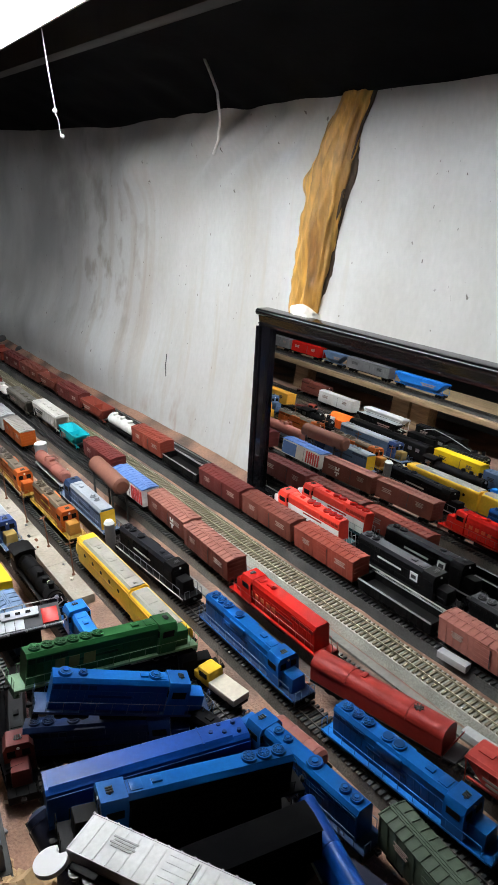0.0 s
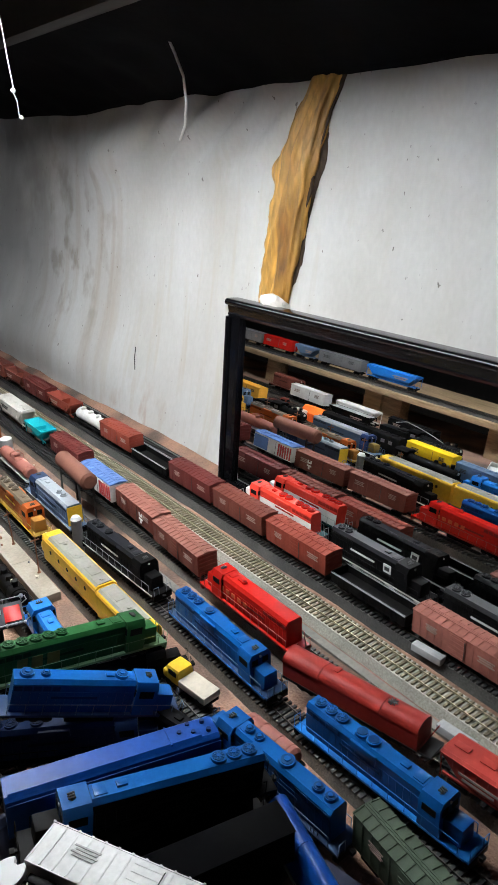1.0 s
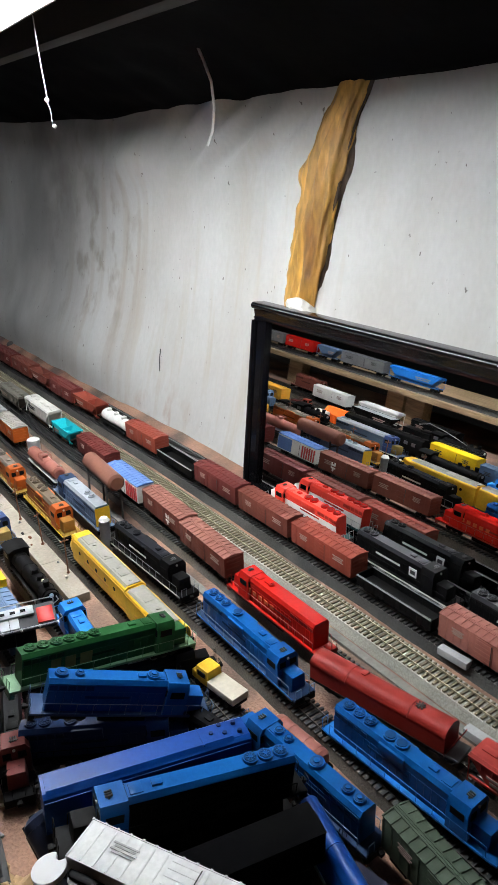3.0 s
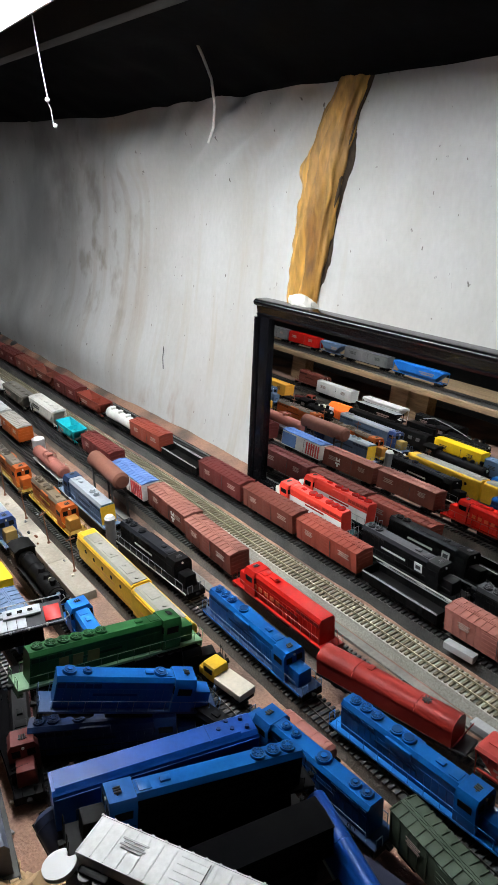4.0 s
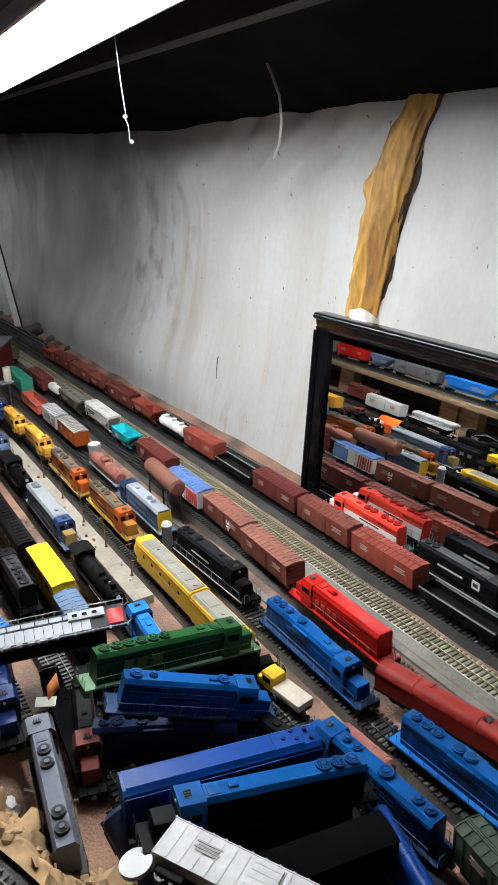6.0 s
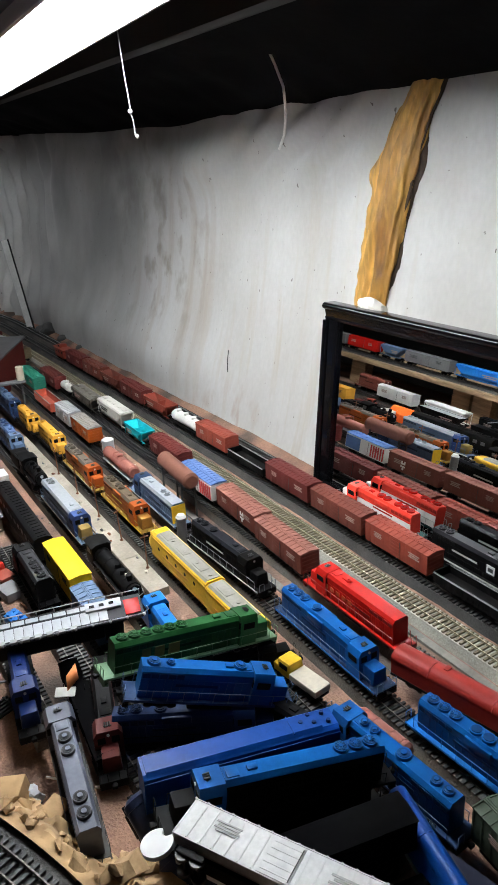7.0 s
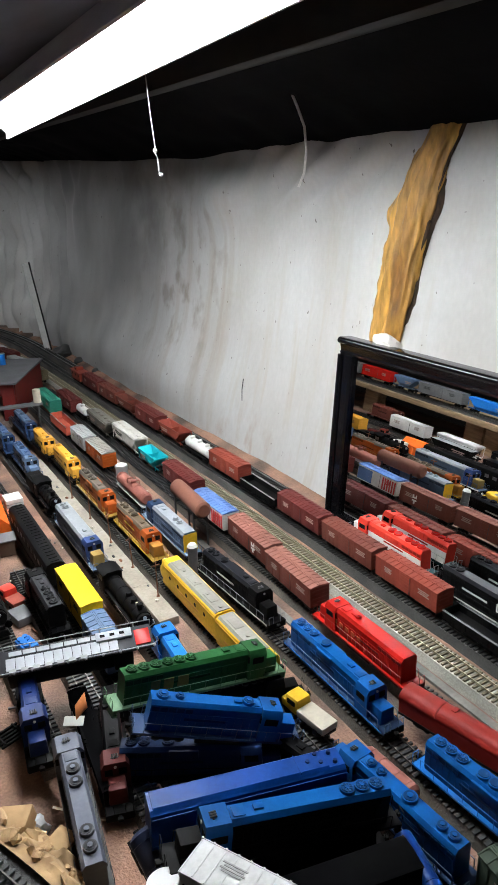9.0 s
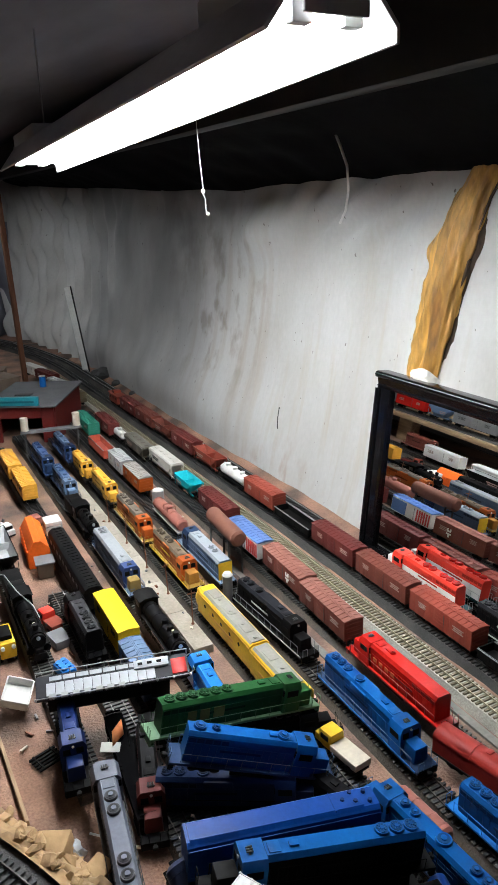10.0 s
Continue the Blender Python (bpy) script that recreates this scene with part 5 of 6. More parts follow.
bm = box(bmesh.new(), -0.011, 0.011, -0.016, 0.016, 0, 0.012, 0.002)
for y in (-0.009, 0, 0.009):
    rod(bm, (-0.004, y, 0.012), (-0.004, y, 0.015), 0.005, 14)
    rod(bm, (0.004, y + 0.003, 0.012), (0.004, y + 0.003, 0.015), 0.004, 14)
o = tagged(mesh_ob("blue_hood_shell", bm, LBLUE), "small bright blue hood shell on the ground", "model part")
o.matrix_basis = pose(0.09, 0.955, 0.02, 0, 0, 14)
hood_loco(on(0.247, 0.785, -4), "light blue diesel half hidden under others", LBLUE, 0.17, fans=(0, 0), cab_front=False, H=0.046)

# yellow machine at the edge of the yard
t = thing("track_machine", "yellow and black track machine", "machine", pose(0.026, 1.075, 0.001))
part("body", B(-0.012, 0.012, -0.03, 0.03, 0.01, 0.036, 0.002), YELLOW, t)
part("engine_cover", B(-0.009, 0.009, -0.02, 0.014, 0.036, 0.044, 0.002), BLACK, t)
for s in (-1, 1):
    part("lamp", R((s * 0.008, -0.03, 0.03), (s * 0.008, -0.034, 0.03), 0.003, 12), WHITE, t)
    for y in (-0.02, 0.02):
        part("wheel", R((s * 0.013, y, 0.006), (s * 0.009, y, 0.006), 0.006, 14), BLACK, t)

# silver upright tank and brown tank on a stand
t = thing("storage_silo", "small silver upright storage tank", "silo", pose(0.43, 1.478, 0.001))
part("shell", R((0, 0, 0), (0, 0, 0.052), 0.0135, 22), SILVER, t)
part("cap", R((0, 0, 0.052), (0, 0, 0.055), 0.0125, 22, 0.008), WHITE, t)
t = thing("fuel_tank_stand", "rusty brown fuel tank on a tall steel stand", "tank", pose(0.452, 1.168, 0.001, 0, 0, -3))
part("tank", R((0, -0.062, 0.082), (0, 0.062, 0.082), 0.0155, 24), paint(0.18, 0.075, 0.052, 0.6), t)
for s in (-1, 1):
    part("tank_end", R((0, s * 0.062, 0.082), (0, s * 0.066, 0.082), 0.0155, 24, 0.011), paint(0.18, 0.075, 0.052, 0.6), t)
    for x in (-0.013, 0.013):
        part("leg", B(x - 0.0015, x + 0.0015, s * 0.045 - 0.0015, s * 0.045 + 0.0015, 0, 0.074), BAR_DARK, t)
    part("brace", B(-0.013, 0.013, s * 0.045 - 0.0012, s * 0.045 + 0.0012, 0.06, 0.063), BAR_DARK, t)

# ---- engine house at the yard throat ----
eh = thing("engine_house", "dark red model engine house with grey roof", "building", pose(0.312, 2.26, 0.001, 0, 0, -29))
HW = paint(0.13, 0.016, 0.014, 0.65)
for s in (-1, 1):
    part("side_wall", B(s * 0.1 - 0.003, s * 0.1 + 0.003, -0.1, 0.18, 0, 0.11), HW, eh)
    part("front_pier", B(min(s * 0.1, s * 0.062), max(s * 0.1, s * 0.062), -0.106, -0.1, 0, 0.11), HW, eh)
part("front_lintel", B(-0.061, 0.061, -0.106, -0.1, 0.075, 0.11), HW, eh)
part("back_wall", B(-0.1, 0.1, 0.18, 0.186, 0, 0.11), HW, eh)
part("roof", B(-0.112, 0.112, -0.12, 0.195, 0.1105, 0.116, 0.001), paint(0.13, 0.13, 0.135, 0.8), eh)
part("roof_slab", B(-0.05, 0.0, 0.0, 0.03, 0.116, 0.12, 0.001), BAR_DARK, eh)
part("sign_board", B(-0.062, 0.062, -0.122, -0.108, 0.1165, 0.142, 0.001), paint(0.02, 0.24, 0.29), eh)
part("sign_bar", B(-0.05, 0.05, -0.1235, -0.1222, 0.126, 0.132), paint(0.01, 0.12, 0.16), eh)
t = thing("sanding_tower", "grey gantry with twin cream sand silos", "gantry", pose(0.312, 2.0, 0.001, 0, 0, -8))
part("beam", B(-0.082, 0.082, -0.012, 0.012, 0.074, 0.08, 0.0006), GREY, t)
for s in (-1, 1):
    part("silo", R((s * 0.07, 0, 0.081), (s * 0.07, 0, 0.118), 0.0105, 18), CREAM, t)
    for y in (-0.01, 0.01):
        part("leg", B(s * 0.07 - 0.002, s * 0.07 + 0.002, y - 0.002, y + 0.002, 0, 0.0738), BAR_DARK, t)
can = thing("small_can", "small blue paint tin standing on the roof", "can", pose(0.372, 2.36, 0.1172))
part("shell", R((0, 0, 0), (0, 0, 0.034), 0.0105, 20), LBLUE, can)
part("rim", R((0, 0, 0.034), (0, 0, 0.036), 0.0108, 20), SILVER, can)
for x, y, w, d, h in ((0.3, 2.8, 0.05, 0.06, 0.07), (0.22, 2.95, 0.06, 0.05, 0.1), (0.33, 3.05, 0.03, 0.04, 0.05), (0.12, 2.75, 0.07, 0.09, 0.09)):
    bm = box(bmesh.new(), -w, w, -d, d, 0, h, 0.004)
    box(bm, -w - 0.003, w + 0.003, -d - 0.003, d + 0.003, h, h + 0.004, 0.001)
    o = tagged(mesh_ob("grey_model_house", bm, random.choice((GREY, LGREY, paint(0.2, 0.15, 0.12, 0.7)))), "plain grey model house at the far yard", "model house", "far model houses")
    o.matrix_basis = pose(x, y, 0.001, 0, 0, random.uniform(-20, 20))

boxcar(on(0.462, 2.965, 12), "white boxcar far behind the engine house", WHITE, 0.15)
boxcar(on(0.480, 2.823, 12), "dark brown boxcar far behind the engine house", MAROON, 0.15)
hopper(on(0.488, 2.654, 12), "dusty grey covered hopper behind the engine house", LGREY, 0.15)
boxcar(on(0.491, 2.486, 12), "drab olive and orange boxcar behind the engine house", paint(0.12, 0.1, 0.06), 0.15)

# ---- posts and drapes at the far corner ----
bm = box(bmesh.new(), -0.009, 0.009, -0.009, 0.009, 0, 0.98, 0.002)
o = tagged(mesh_ob("brown_post", bm, POST_WOOD), "slim brown wooden post rising from the table", "post")
o.matrix_basis = pose(0.41, 2.9, 0.0, 0, -1.5, 10)
stick = thing("white_stick", "narrow white board with dark shade strip leaning at the sheeted wall", "board", pose(0.676, 2.98, 0.004, 0, -7, -12))
part("board", B(-0.016, 0.007, -0.004, 0.004, 0, 0.36, 0.0008), paint(0.9, 0.9, 0.88, 0.5), stick)
# the board's shaded side, put in as a near-black strip
part("shade_strip", B(0.0075, 0.0135, -0.003, 0.005, 0.0, 0.362, 0.0008), paint(0.02, 0.02, 0.022, 0.7), stick, "dark strip standing for the shaded side")
for i, (x, y, w, h) in enumerate(((0.25, 4.25, 0.34, 1.0), (-0.15, 4.1, 0.3, 0.75), (0.5, 4.3, 0.22, 0.6))):
    bm = bmesh.new()
    rows = []
    for k in range(41):
        u = k / 40
        rows.append([bm.verts.new((x + (u - 0.5) * w * 2 * (1 - 0.3 * z / h), y + 0.04 * math.sin(u * 26 + i + 2 * z) + 0.03 * noise.noise(Vector((u * 4, z * 5, i))), z)) for z in [h * q / 24 for q in range(25)]])
    for a, b in zip(rows, rows[1:]):
        for q in range(24):
            bm.faces.new((a[q], b[q], b[q + 1], a[q + 1]))
    ob = tagged(mesh_ob("hanging_drape", bm, CEILING_SHEET if i != 1 else SHADE_AND_DRAPE_BLACK, True), "dark grey plastic sheet hanging in folds at far corner", "drape", kind="structure")
    s2 = ob.modifiers.new("thickness", "SOLIDIFY")
    s2.thickness = 0.004
for x, y, r in ((0.712, 2.86, 0.045), (0.72, 2.7, 0.026), (0.722, 2.52, 0.02)):
    bm = bmesh.new()
    bmesh.ops.create_icosphere(bm, subdivisions=3, radius=r)
    for v in bm.verts:
        v.co *= 1 + 0.5 * noise.noise(v.co * 30)
        v.co.z = max(-0.3 * r, v.co.z * 0.8)
    o = tagged(mesh_ob("crumpled_bag", bm, BAR_DARK), "dark crumpled plastic bundle at the wall foot", "bundle", "bundles")
    o.matrix_basis = pose(x, y, 0.3 * r, 0, 0, 40)

# ---- heap of locomotives in the foreground ----
def heap(c, ang, z_roof, slope=0.0, roll=0.0):
    """Pose for an engine whose roof centre is at c, z_roof."""
    return Matrix.Translation((c[0], c[1], z_roof)) @ pose(0, 0, 0, 0, 0, ang) @ pose(0, 0, 0, slope, roll, 0) @ pose(0, 0, -0.05)


gl = hood_loco(heap((0.239, 0.684), 90, 0.118, 10), "green road diesel with five roof fans atop the heap", GREEN, 0.225, fans=(6, 0), deck=LGREEN, steps=LGREEN, nose=GREEN)
bm = bmesh.new()
for y, w in ((0.028, 0.014), (0.046, 0.012), (0.062, 0.011)):
    box(bm, -0.0118, -0.0112, y - w / 2, y + w / 2, 0.024, 0.037)
part("lettering", bm, paint(0.16, 0.15, 0.04, 0.6), gl)
hood_loco(heap((0.228, 0.606), 72, 0.113, 17), "medium blue road diesel lying on the heap", BLUE, 0.19, fans=(0, 0), roof_fans=((0.1, 0.0075), (0.25, 0.0052), (0.88, 0.0075)), deck=NAVY, rail=SLATE)
cab_unit(heap((0.193, 0.497), 78, 0.119, 2.5), "deep blue flat-roofed booster unit lying across the heap", DBLUE, DBLUE, 0.19, nose=False, trim=DBLUE, plain=True)
hood_loco(heap((0.206, 0.448), 78, 0.126, 7) @ pose(0, 0, 0, 0, 0, 180), "black sided diesel with blue roof on the heap", BLACK, 0.22, roof=BLUE, cab=BLUE, fans=(3, 0), nose=BLACK)
hood_loco(on(0.334, 0.455, 4), "medium blue diesel standing before the heap", BLUE, 0.2, fans=(0, 0), roof_fans=((0.08, 0.0062), (0.19, 0.0062), (0.5, 0.0088), (0.8, 0.0056), (0.91, 0.0056)), deck=NAVY, cab_front=False, rail=SLATE)
flipped_loco(Matrix.Translation((0.122, 0.802, 0.1)) @ pose(0, 0, 0, 0, 0, -103) @ pose(0, 0, 0, 0, 22, 0), "toppled locomotive showing its silver walkway underside")
hood_loco(Matrix.Translation((0.057, 0.782, 0.026)) @ pose(0, 0, 0, 2, 0, -8), "dark blue diesel standing nose forward", paint(0.006, 0.02, 0.1), 0.15, fans=(0, 0), deck=BLACK, axles=2)
hood_loco(heap((0.06, 0.603), -8, 0.088, 3) @ pose(0, 0, 0, 0, 0, 180), "long grey diesel with roof fans on the dirt", paint(0.1, 0.11, 0.145), 0.205, fans=(0, 0), roof_fans=((0.12, 0.0072), (0.25, 0.0072), (0.68, 0.0072), (0.81, 0.0072)), deck=BAR_DARK, fan_mat=paint(0.035, 0.035, 0.042))
hood_loco(Matrix.Translation((0.124, 0.69, 0.006)) @ pose(0, 0, 0, 0, 0, -16), "dark maroon diesel under the heap", MAROON, 0.16, fans=(0, 0), deck=BLACK, axles=2, roof=BLACK, nose=MAROON, cab=MAROON)
# three added engines; their dark paint stands in for shade inside the heap
hood_loco(on(0.2, 0.62, 60, 0.012), "filler diesel buried in the heap, blue darkened for shade", paint(0.012, 0.03, 0.09), 0.2, fans=(2, 1), deck=BLACK)
hood_loco(on(0.2, 0.46, 80, 0.018), "black filler diesel for shade at the heap bottom", BLACK, 0.22)
hood_loco(on(0.215, 0.375, 100, 0.012), "black filler diesel for shade at the near heap edge", BLACK, 0.22)
tank_car(Matrix.Translation((0.102, 0.5, 0.03)) @ pose(0, 0, 0, 28, 0, 8), "dark blue grey tank car tipped in the heap", paint(0.03, 0.04, 0.08), 0.1, 0.016)
arched_car(Matrix.Translation((0.274, 0.316, 0.03)) @ pose(0, 0, 0, 0, 0, -12) @ pose(0, 0, 0, 2, 12, 0), "glossy blue round-roofed coach shell tipped in the heap", DBLUE, 0.19, False, 0.0095)
tank_car(on(0.371, 0.505, 4, -0.004), "dull pink tank car between diesels", PINK, 0.08, 0.0115, domes=0)
# pale boxcar lying on its side on top
gb = boxcar(Matrix.Translation((0.1405, 0.348, 0.158)) @ pose(0, 0, 0, 0, 0, 26) @ pose(0, 0, 0, -3, 90, 0) @ pose(0.0165, 0, -0.03), "pale silver boxcar lying on its side", paint(0.8, 0.8, 0.79), 0.165, mark=paint(0.5, 0.5, 0.49, 0.6))
boxcar(on(0.352, 0.285, -6, 0.019), "sage green boxcar with a ribbed roof", SAGE, 0.14, H=0.053, W=0.0145)
hood_loco(on(0.306, 0.28, 12, 0.012), "dark navy diesel in shadow at the near edge", paint(0.02, 0.022, 0.04), 0.15, fans=(0, 0), axles=2)

# more added black engines where only shade lies between the others
for x, y, a, z, mat, lab in ((0.205, 0.74, 76, 0.012, BLACK, "black filler diesel for shade under the toppled locomotive"), (0.29, 0.56, 14, 0.008, BLACK, "black filler diesel for shade behind the heap"), (0.29, 0.69, 75, 0.006, BLACK, "black filler diesel for shade beneath the green one")):
    hood_loco(on(x, y, a, z), lab, mat, 0.17, fans=(0, 0), axles=2)
# two added boxcars whose black fills the shaded gap before the heap
boxcar(on(0.19, 0.392, 79, 0.048), "added black boxcar standing in for shade at the heap edge", SHADE_BLACK, 0.19, mark=SHADE_BLACK, ribs=False, seams=False)
boxcar(on(0.225, 0.338, 79, 0.004), "added black boxcar standing in for shade before the heap", SHADE_BLACK, 0.17, mark=SHADE_BLACK, ribs=False, seams=False)
boxcar(on(0.005, 1.6, 0, 0.02), "white boxcar by the shelf", WHITE, 0.15)
hopper(on(0.005, 1.4, 0, 0.02), "white covered hopper by the shelf", WHITE, 0.15)
boxcar(on(0.005, 1.2, 0, 0.02), "dark boxcar by the shelf", BLACK, 0.15)
hood_loco(on(-0.04, 1.75, 0, 0.02), "brown switcher by the shelf", BROWN, 0.17, axles=2)
track("shelf_side_track", "dark track at the foot of the shelf", lambda y: 0.005, 1.05, 2.0, DARK_RAIL, TIE_BLACK, BALLAST_MID, bed=0.019)
track("shelf_side_track", "dark track at the foot of the shelf", lambda y: -0.04, 1.4, 2.0, DARK_RAIL, TIE_BLACK, BALLAST_MID, bed=0.019)

# dark car; the heap's shade is put into its black
boxcar(on(0.111, 0.724, -5, 0.0), "low black boxcar lying in the shadow of the heap", SHADE_BLACK, 0.180, H=0.036, ribs=False, seams=False, W=0.0115)

# small scraps by the heap
bm = bmesh.new()
v = [bm.verts.new(p) for p in ((-0.014, -0.008, 0.0), (0.012, -0.004, 0.002), (0.016, 0.008, 0.022), (-0.004, 0.006, 0.012))]
bm.faces.new(v)
o = tagged(mesh_ob("orange_scrap", bm, paint(0.85, 0.28, 0.1, 0.5)), "torn orange and white card scrap", "card")
o.modifiers.new("thickness", "SOLIDIFY").thickness = 0.001
o.matrix_basis = pose(0.108, 0.763, 0.04, 12, 0, 25) @ Matrix.Diagonal((0.8, 0.8, 0.8, 1))
bm = box(bmesh.new(), -0.018, 0.018, -0.022, 0.022, 0, 0.002, 0.0005)
for s in (-1, 1):
    box(bm, s * 0.018 - 0.001, s * 0.018 + 0.001, -0.022, 0.022, 0.002, 0.014, 0.0004)
    box(bm, -0.017, 0.017, s * 0.022 - 0.001, s * 0.022 + 0.001, 0.002, 0.014, 0.0004)
o = tagged(mesh_ob("white_tray", bm, WHITE), "small white plastic tray tilted on the table", "tray")
o.matrix_basis = pose(0.016, 0.93, 0.022, 8, 20, -20)
t = thing("black_grating", "small black plastic grating on the dirt", "grating", pose(0.03, 0.812, 0.003, 0, 0, -70))
for k in range(5):
    part("bar", B(-0.0125 + k * 0.006, -0.0095 + k * 0.006, -0.018, 0.018, 0, 0.003, 0.0004), BLACK, t)
for s in (-1, 1):
    part("cross_bar", B(-0.0125, 0.0145, s * 0.012 - 0.001, s * 0.012 + 0.001, 0.003, 0.0045), BLACK, t)
t = thing("white_disc", "notched white plastic disc lying on the rocks", "disc", pose(0.074, 0.414, 0.15, -6, -6, 0))
ring = [(0.0125 * math.cos(math.radians(25 + 310 * k / 40)), 0.0125 * math.sin(math.radians(25 + 310 * k / 40))) for k in range(41)] + [(0.0075, -0.002), (0.0075, 0.002)]
bm = prism(bmesh.new(), ring, -0.002, 0.002)
bmesh.ops.rotate(bm, verts=bm.verts, cent=(0, 0, 0), matrix=Matrix.Rotation(radians(90), 3, "X"))
bmesh.ops.rotate(bm, verts=bm.verts, cent=(0, 0, 0), matrix=Matrix.Rotation(radians(20), 3, "Z"))
part("disc", bm, ENAMEL, t)

# ---- rocky bank with curved raised track at the near corner ----
CX, CY, EDGE = -0.832, 0.188, 0.905


def arc(r, a, z):
    return Vector((CX + r * math.cos(a), CY + r * math.sin(a), z))


def bank_z(u):
    return 0.088 * max(0.0, 1 - u) ** 0.7


bm = bmesh.new()
rows = []
for j in range(151):
    a = math.radians(-4 + 40 * j / 150)
    row = []
    for i in range(37):
        u = i / 36
        p = arc(EDGE - 0.004 + 0.072 * u, a, 0)
        q = Vector((p.x * 30, p.y * 30, 0))
        d1 = noise.voronoi(q * 1.4)[0]
        lump = 0.016 * (d1[1] - d1[0]) + 0.014 * noise.noise(q * 0.8) + 0.006 * noise.noise(q * 3.1)
        z = bank_z(u) + lump * min(1, 5 * (1 - u)) * min(1, 5 * u)
        row.append(bm.verts.new((p.x, p.y, max(z, -0.004))))
    rows.append(row)
for a, b in zip(rows, rows[1:]):
    for i in range(36):
        bm.faces.new((a[i], a[i + 1], b[i + 1], b[i]))
bank = tagged(mesh_ob("rock_bank", bm, ROCK), "tan broken plaster rock bank below the curved track", "rocks", kind="structure")
chunk_meshes = []
for k in range(9):
    pb = bmesh.new()
    for q in range(13):
        d = Vector((random.gauss(0, 1), random.gauss(0, 1), random.gauss(0, 1))).normalized()
        pb.verts.new(d * random.uniform(0.42, 0.6))
    hull = bmesh.ops.convex_hull(pb, input=pb.verts)
    bmesh.ops.delete(pb, geom=[g for g in hull["geom_interior"] if isinstance(g, bmesh.types.BMVert)], context="VERTS")
    me = bpy.data.meshes.new("rock")
    pb.to_mesh(me)
    pb.free()
    me.materials.append(ROCK_CHUNK)
    chunk_meshes.append(me)


def rock(a, u, size, lift=0.002):
    o = new("rock", random.choice(chunk_meshes))
    o.parent = bank
    p = arc(EDGE + 0.004 + 0.058 * u, math.radians(a), bank_z(u) + lift)
    o.matrix_basis = Matrix.LocRotScale(p, Euler((random.uniform(-0.6, 0.6), random.uniform(-0.6, 0.6), random.uniform(0, 6.3))), (size * 1.3, size, size * 0.7))


for k in range(170):
    rock(random.uniform(2, 35), random.random() ** 0.8, random.uniform(0.004, 0.013))
for k in range(46):
    rock(random.uniform(10, 34), random.random(), random.uniform(0.014, 0.024), -0.001)
# the higher end of the bank, beside the heap
for k in range(40):
    rock(random.uniform(10, 17), random.uniform(0.1, 1.1), random.uniform(0.014, 0.034), random.uniform(0.0, 0.04))
for x, y, z, a, d in ((0.026, 0.575, 0.052, 28, (0.02, 0.011, 0.007)), (0.0, 0.628, 0.05, -35, (0.017, 0.014, 0.008))):
    bm = box(bmesh.new(), -d[0], d[0], -d[1], d[1], -d[2], d[2], 0.0015)
    for v in bm.verts:
        v.co *= 1 + 0.14 * noise.noise(v.co * 60 + Vector((a, 0, 0)))
    o = tagged(mesh_ob("plaster_block", bm, ROCK), "broken tan plaster block wedged in the rock bank", "rock")
    o.matrix_basis = pose(x, y, z, 12, -8, a)
ct = thing("curved_track", "black curved track with ties on the rock bank", "track", pose(0, 0, 0), kind="structure")


def arc_strip(r0, r1, z0, z1):
    bm = bmesh.new()
    rows = []
    for j in range(81):
        a = math.radians(-4 + 40 * j / 80)
        rows.append([bm.verts.new(arc(r, a, z)) for r, z in ((r0, z0), (r0, z1), (r1, z1), (r1, z0))])
    for a, b in zip(rows, rows[1:]):
        for i in range(4):
            bm.faces.new((a[i], b[i], b[(i + 1) % 4], a[(i + 1) % 4]))
    bm.faces.new(rows[0])
    bm.faces.new(rows[-1])
    bmesh.ops.recalc_face_normals(bm, faces=bm.faces)
    return bm


part("roadbed", arc_strip(EDGE - 0.058, EDGE, 0.0, 0.082), BALLAST_DARK, ct)
for r in (EDGE - 0.0375, EDGE - 0.021):
    part("rail", arc_strip(r - 0.0007, r + 0.0007, 0.085, 0.0885), DARK_RAIL, ct)
tie_me = bpy.data.meshes.new("tie")
pb = box(bmesh.new(), -0.0165, 0.0165, -0.0018, 0.0018, 0, 0.003, 0.0003)
pb.to_mesh(tie_me)
pb.free()
tie_me.materials.append(TIE_BLACK)
for j in range(74):
    a = math.radians(-4 + 40 * j / 74)
    p = arc(EDGE - 0.0293, a, 0.0822)
    o = new("tie", tie_me)
    o.parent = ct
    o.matrix_basis = pose(p.x, p.y, p.z, 0, 0, math.degrees(a))

# ---- shelf across the room, seen in the mirror ----
bm = box(bmesh.new(), -0.4, -0.12, 0.75, 2.7, 0.088, 0.104, 0.001)
tagged(mesh_ob("wall_shelf", bm, WOOD), "weathered wooden shelf carrying rolling stock", "shelf", kind="structure")
for y in (1.05, 1.42, 1.5, 1.98, 2.4):
    bm = box(bmesh.new(), -0.2, -0.16, y - 0.035, y + 0.035, -0.004, 0.088, 0.001)
    tagged(mesh_ob("shelf_block", bm, WOOD), "upright wooden block holding up the shelf", "block", "shelf blocks")
track("shelf_track", "dark track along the wooden shelf", lambda y: -0.155, 0.76, 2.69, DARK_RAIL, TIE_BLACK, BALLAST_DARK, z=0.117, bed=0.018, bed_z=0.105)
S = 0.117
hopper(on(-0.155, 1.43, 0, S), "bright blue covered hopper on the shelf", LBLUE, 0.19)
boxcar(on(-0.155, 1.645, 0, S), "dark grey boxcar on the shelf", GREY, 0.19, mark=BAR_DARK)
hopper(on(-0.155, 1.81, 0, S), "slate grey hopper on the shelf", SLATE, 0.1)
boxcar(on(-0.155, 1.955, 0, S), "red boxcar on the shelf", RED, 0.15)
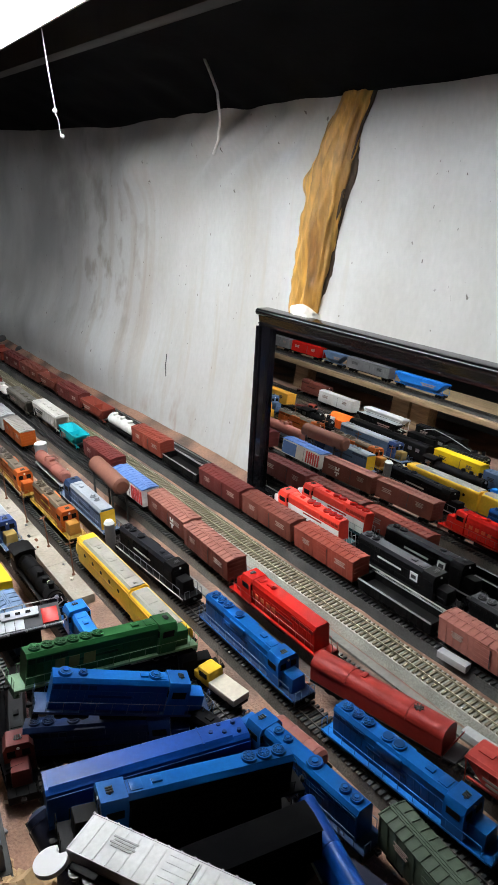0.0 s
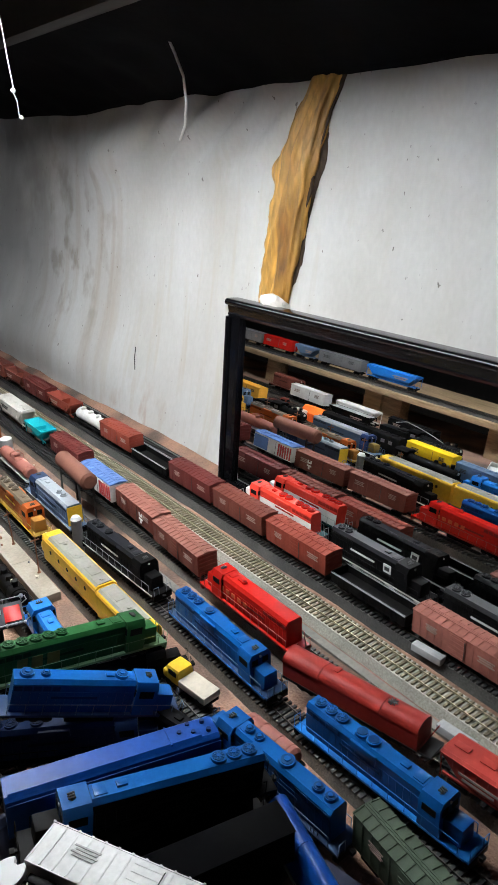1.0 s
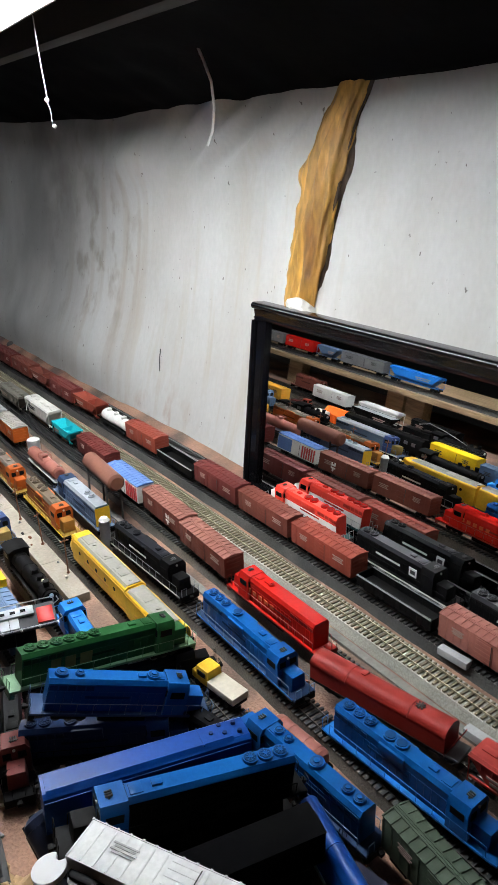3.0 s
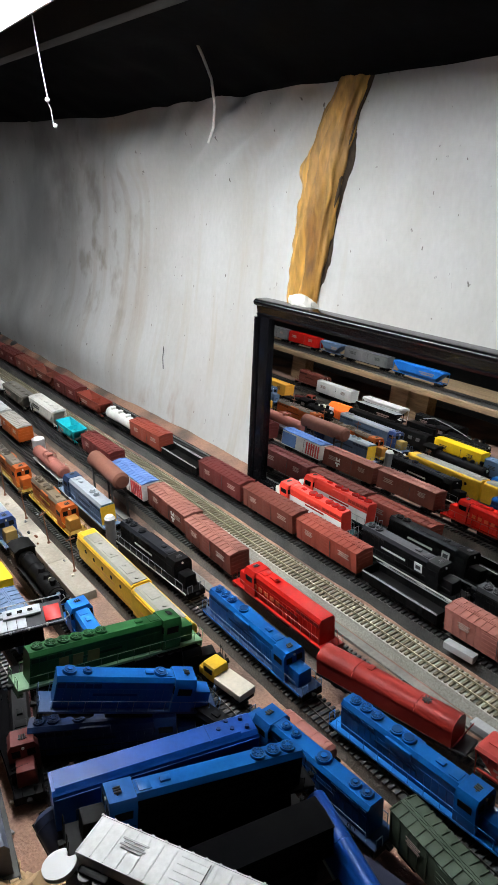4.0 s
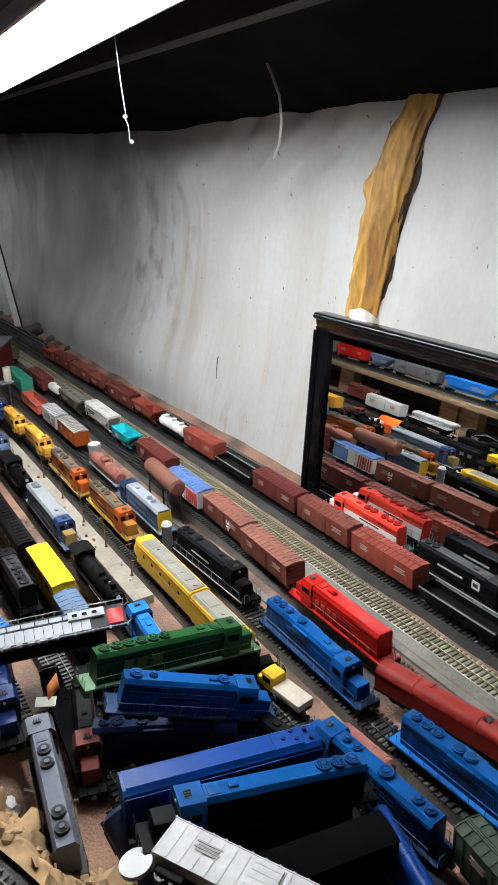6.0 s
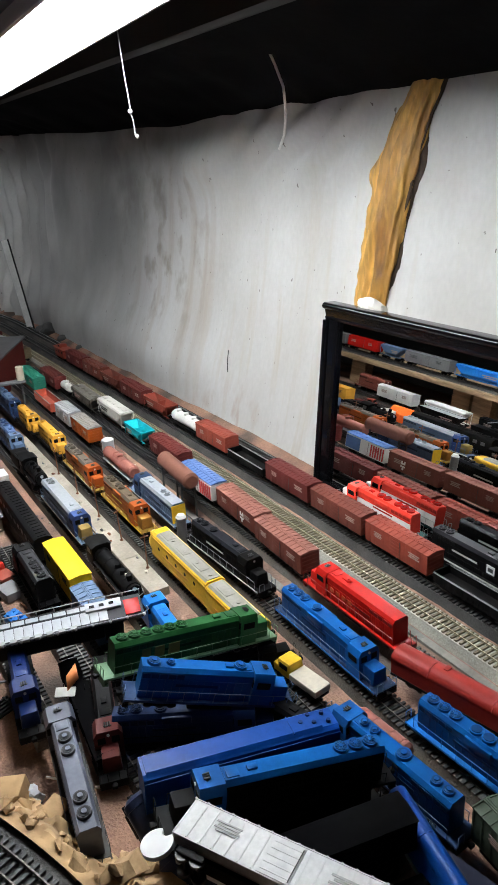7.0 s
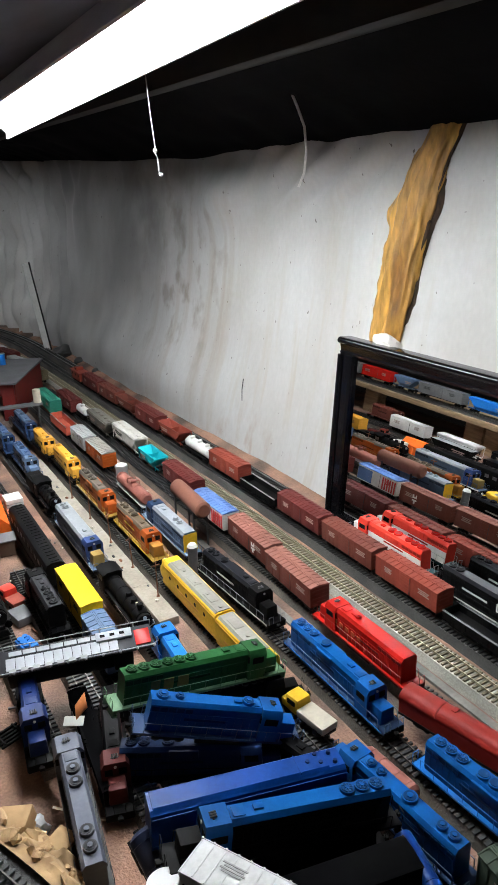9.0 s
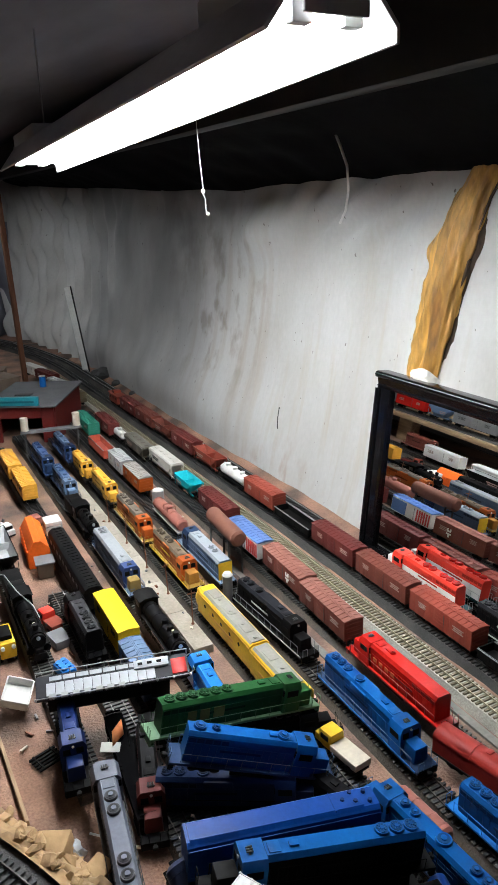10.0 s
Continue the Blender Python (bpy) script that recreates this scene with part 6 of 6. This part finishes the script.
boxcar(on(-0.155, 2.11, 0, S), "grey boxcar at the shelf end", GREY, 0.13)

# ---- last small things ----
t = thing("white_capped_tank", "small tank with a white cap beside the black diesel", "tank", pose(0.388, 1.028, 0.001))
part("shell", R((0, 0, 0), (0, 0, 0.062), 0.0085, 20), GREY, t)
part("cap", R((0, 0, 0.062), (0, 0, 0.067), 0.0092, 20, 0.006), WHITE, t)
yw = 1.534
cord("wall_scratch", "short dark tear in the plastic sheeting", [(wall_x(yw + 0.004, 0.18) - 0.001, yw + 0.004, 0.18), (wall_x(yw, 0.155) - 0.001, yw, 0.155), (wall_x(yw - 0.01, 0.13) - 0.001, yw - 0.01, 0.13)], 0.0011, BAR_DARK, "tear")
cord("bent_wire", "grey bent wire lying over the steam engine", [(0.03, 1.24, 0.062), (0.05, 1.19, 0.078), (0.06, 1.13, 0.074), (0.075, 1.08, 0.07), (0.078, 1.05, 0.064)], 0.0009, LGREY, "wire")
cord("brass_wire", "thin rusty bent wire on the dirt", [(0.105, 1.0, 0.002), (0.118, 0.975, 0.003), (0.095, 0.965, 0.003), (0.105, 1.0, 0.004)], 0.0007, POST_WOOD, "wire")
for x, y, a, L in ((0.02, 0.87, 30, 0.014), (0.045, 0.862, 70, 0.01), (0.008, 0.845, 120, 0.012), (0.075, 0.6, 20, 0.012), (0.09, 0.63, 60, 0.01), (0.115, 1.02, 15, 0.018), (0.035, 0.9, 5, 0.011), (0.452, 0.59, 40, 0.008), (0.505, 0.6, 10, 0.007), (0.53, 0.52, 70, 0.009), (0.375, 0.83, 30, 0.008)):
    o = tagged(mesh_ob("scrap_stick", B(-0.0015, 0.0015, -L / 2, L / 2, 0, 0.0025, 0.0004), random.choice((CREAM, GREY, POST_WOOD))), "small stick of scrap lying on the dirt", "scrap", "yard scrap")
    o.matrix_basis = pose(x, y, 0.002, 0, 0, a)
bm = bmesh.new()
bmesh.ops.create_icosphere(bm, subdivisions=3, radius=0.02)
for v in bm.verts:
    d = noise.voronoi(v.co * 90)[0]
    v.co *= 0.7 + 9 * v.co.length * (d[1] - d[0]) + 0.3 * noise.noise(v.co * 80)
    v.co.z = max(-0.006, v.co.z * 0.7)
o = tagged(mesh_ob("plastic_wrapper", bm, paint(0.46, 0.48, 0.5, 0.2)), "crumpled greyish clear plastic wrapper on the dirt", "wrapper")
o.matrix_basis = pose(0.022, 0.655, 0.008, 0, 0, 30)
cord("steel_pin", "short bright steel pin lying by the grey diesel", [(0.042, 0.648, 0.03), (0.062, 0.628, 0.03)], 0.0012, SILVER, "pin")
o = tagged(mesh_ob("wood_edging", B(-0.0022, 0.0022, -0.09, 0.09, 0, 0.008, 0.0006), WOOD), "thin pale wooden edging strip on the dirt", "strip")
o.matrix_basis = pose(-0.015, 0.809, 0.001, 0, 0, 2)
o = tagged(mesh_ob("white_card_scrap", B(-0.012, 0.012, -0.006, 0.006, 0, 0.0015, 0.0003), PAPER), "small white card scrap under the toppled locomotive", "card")
o.matrix_basis = pose(0.098, 0.755, 0.036, 25, 0, -30)
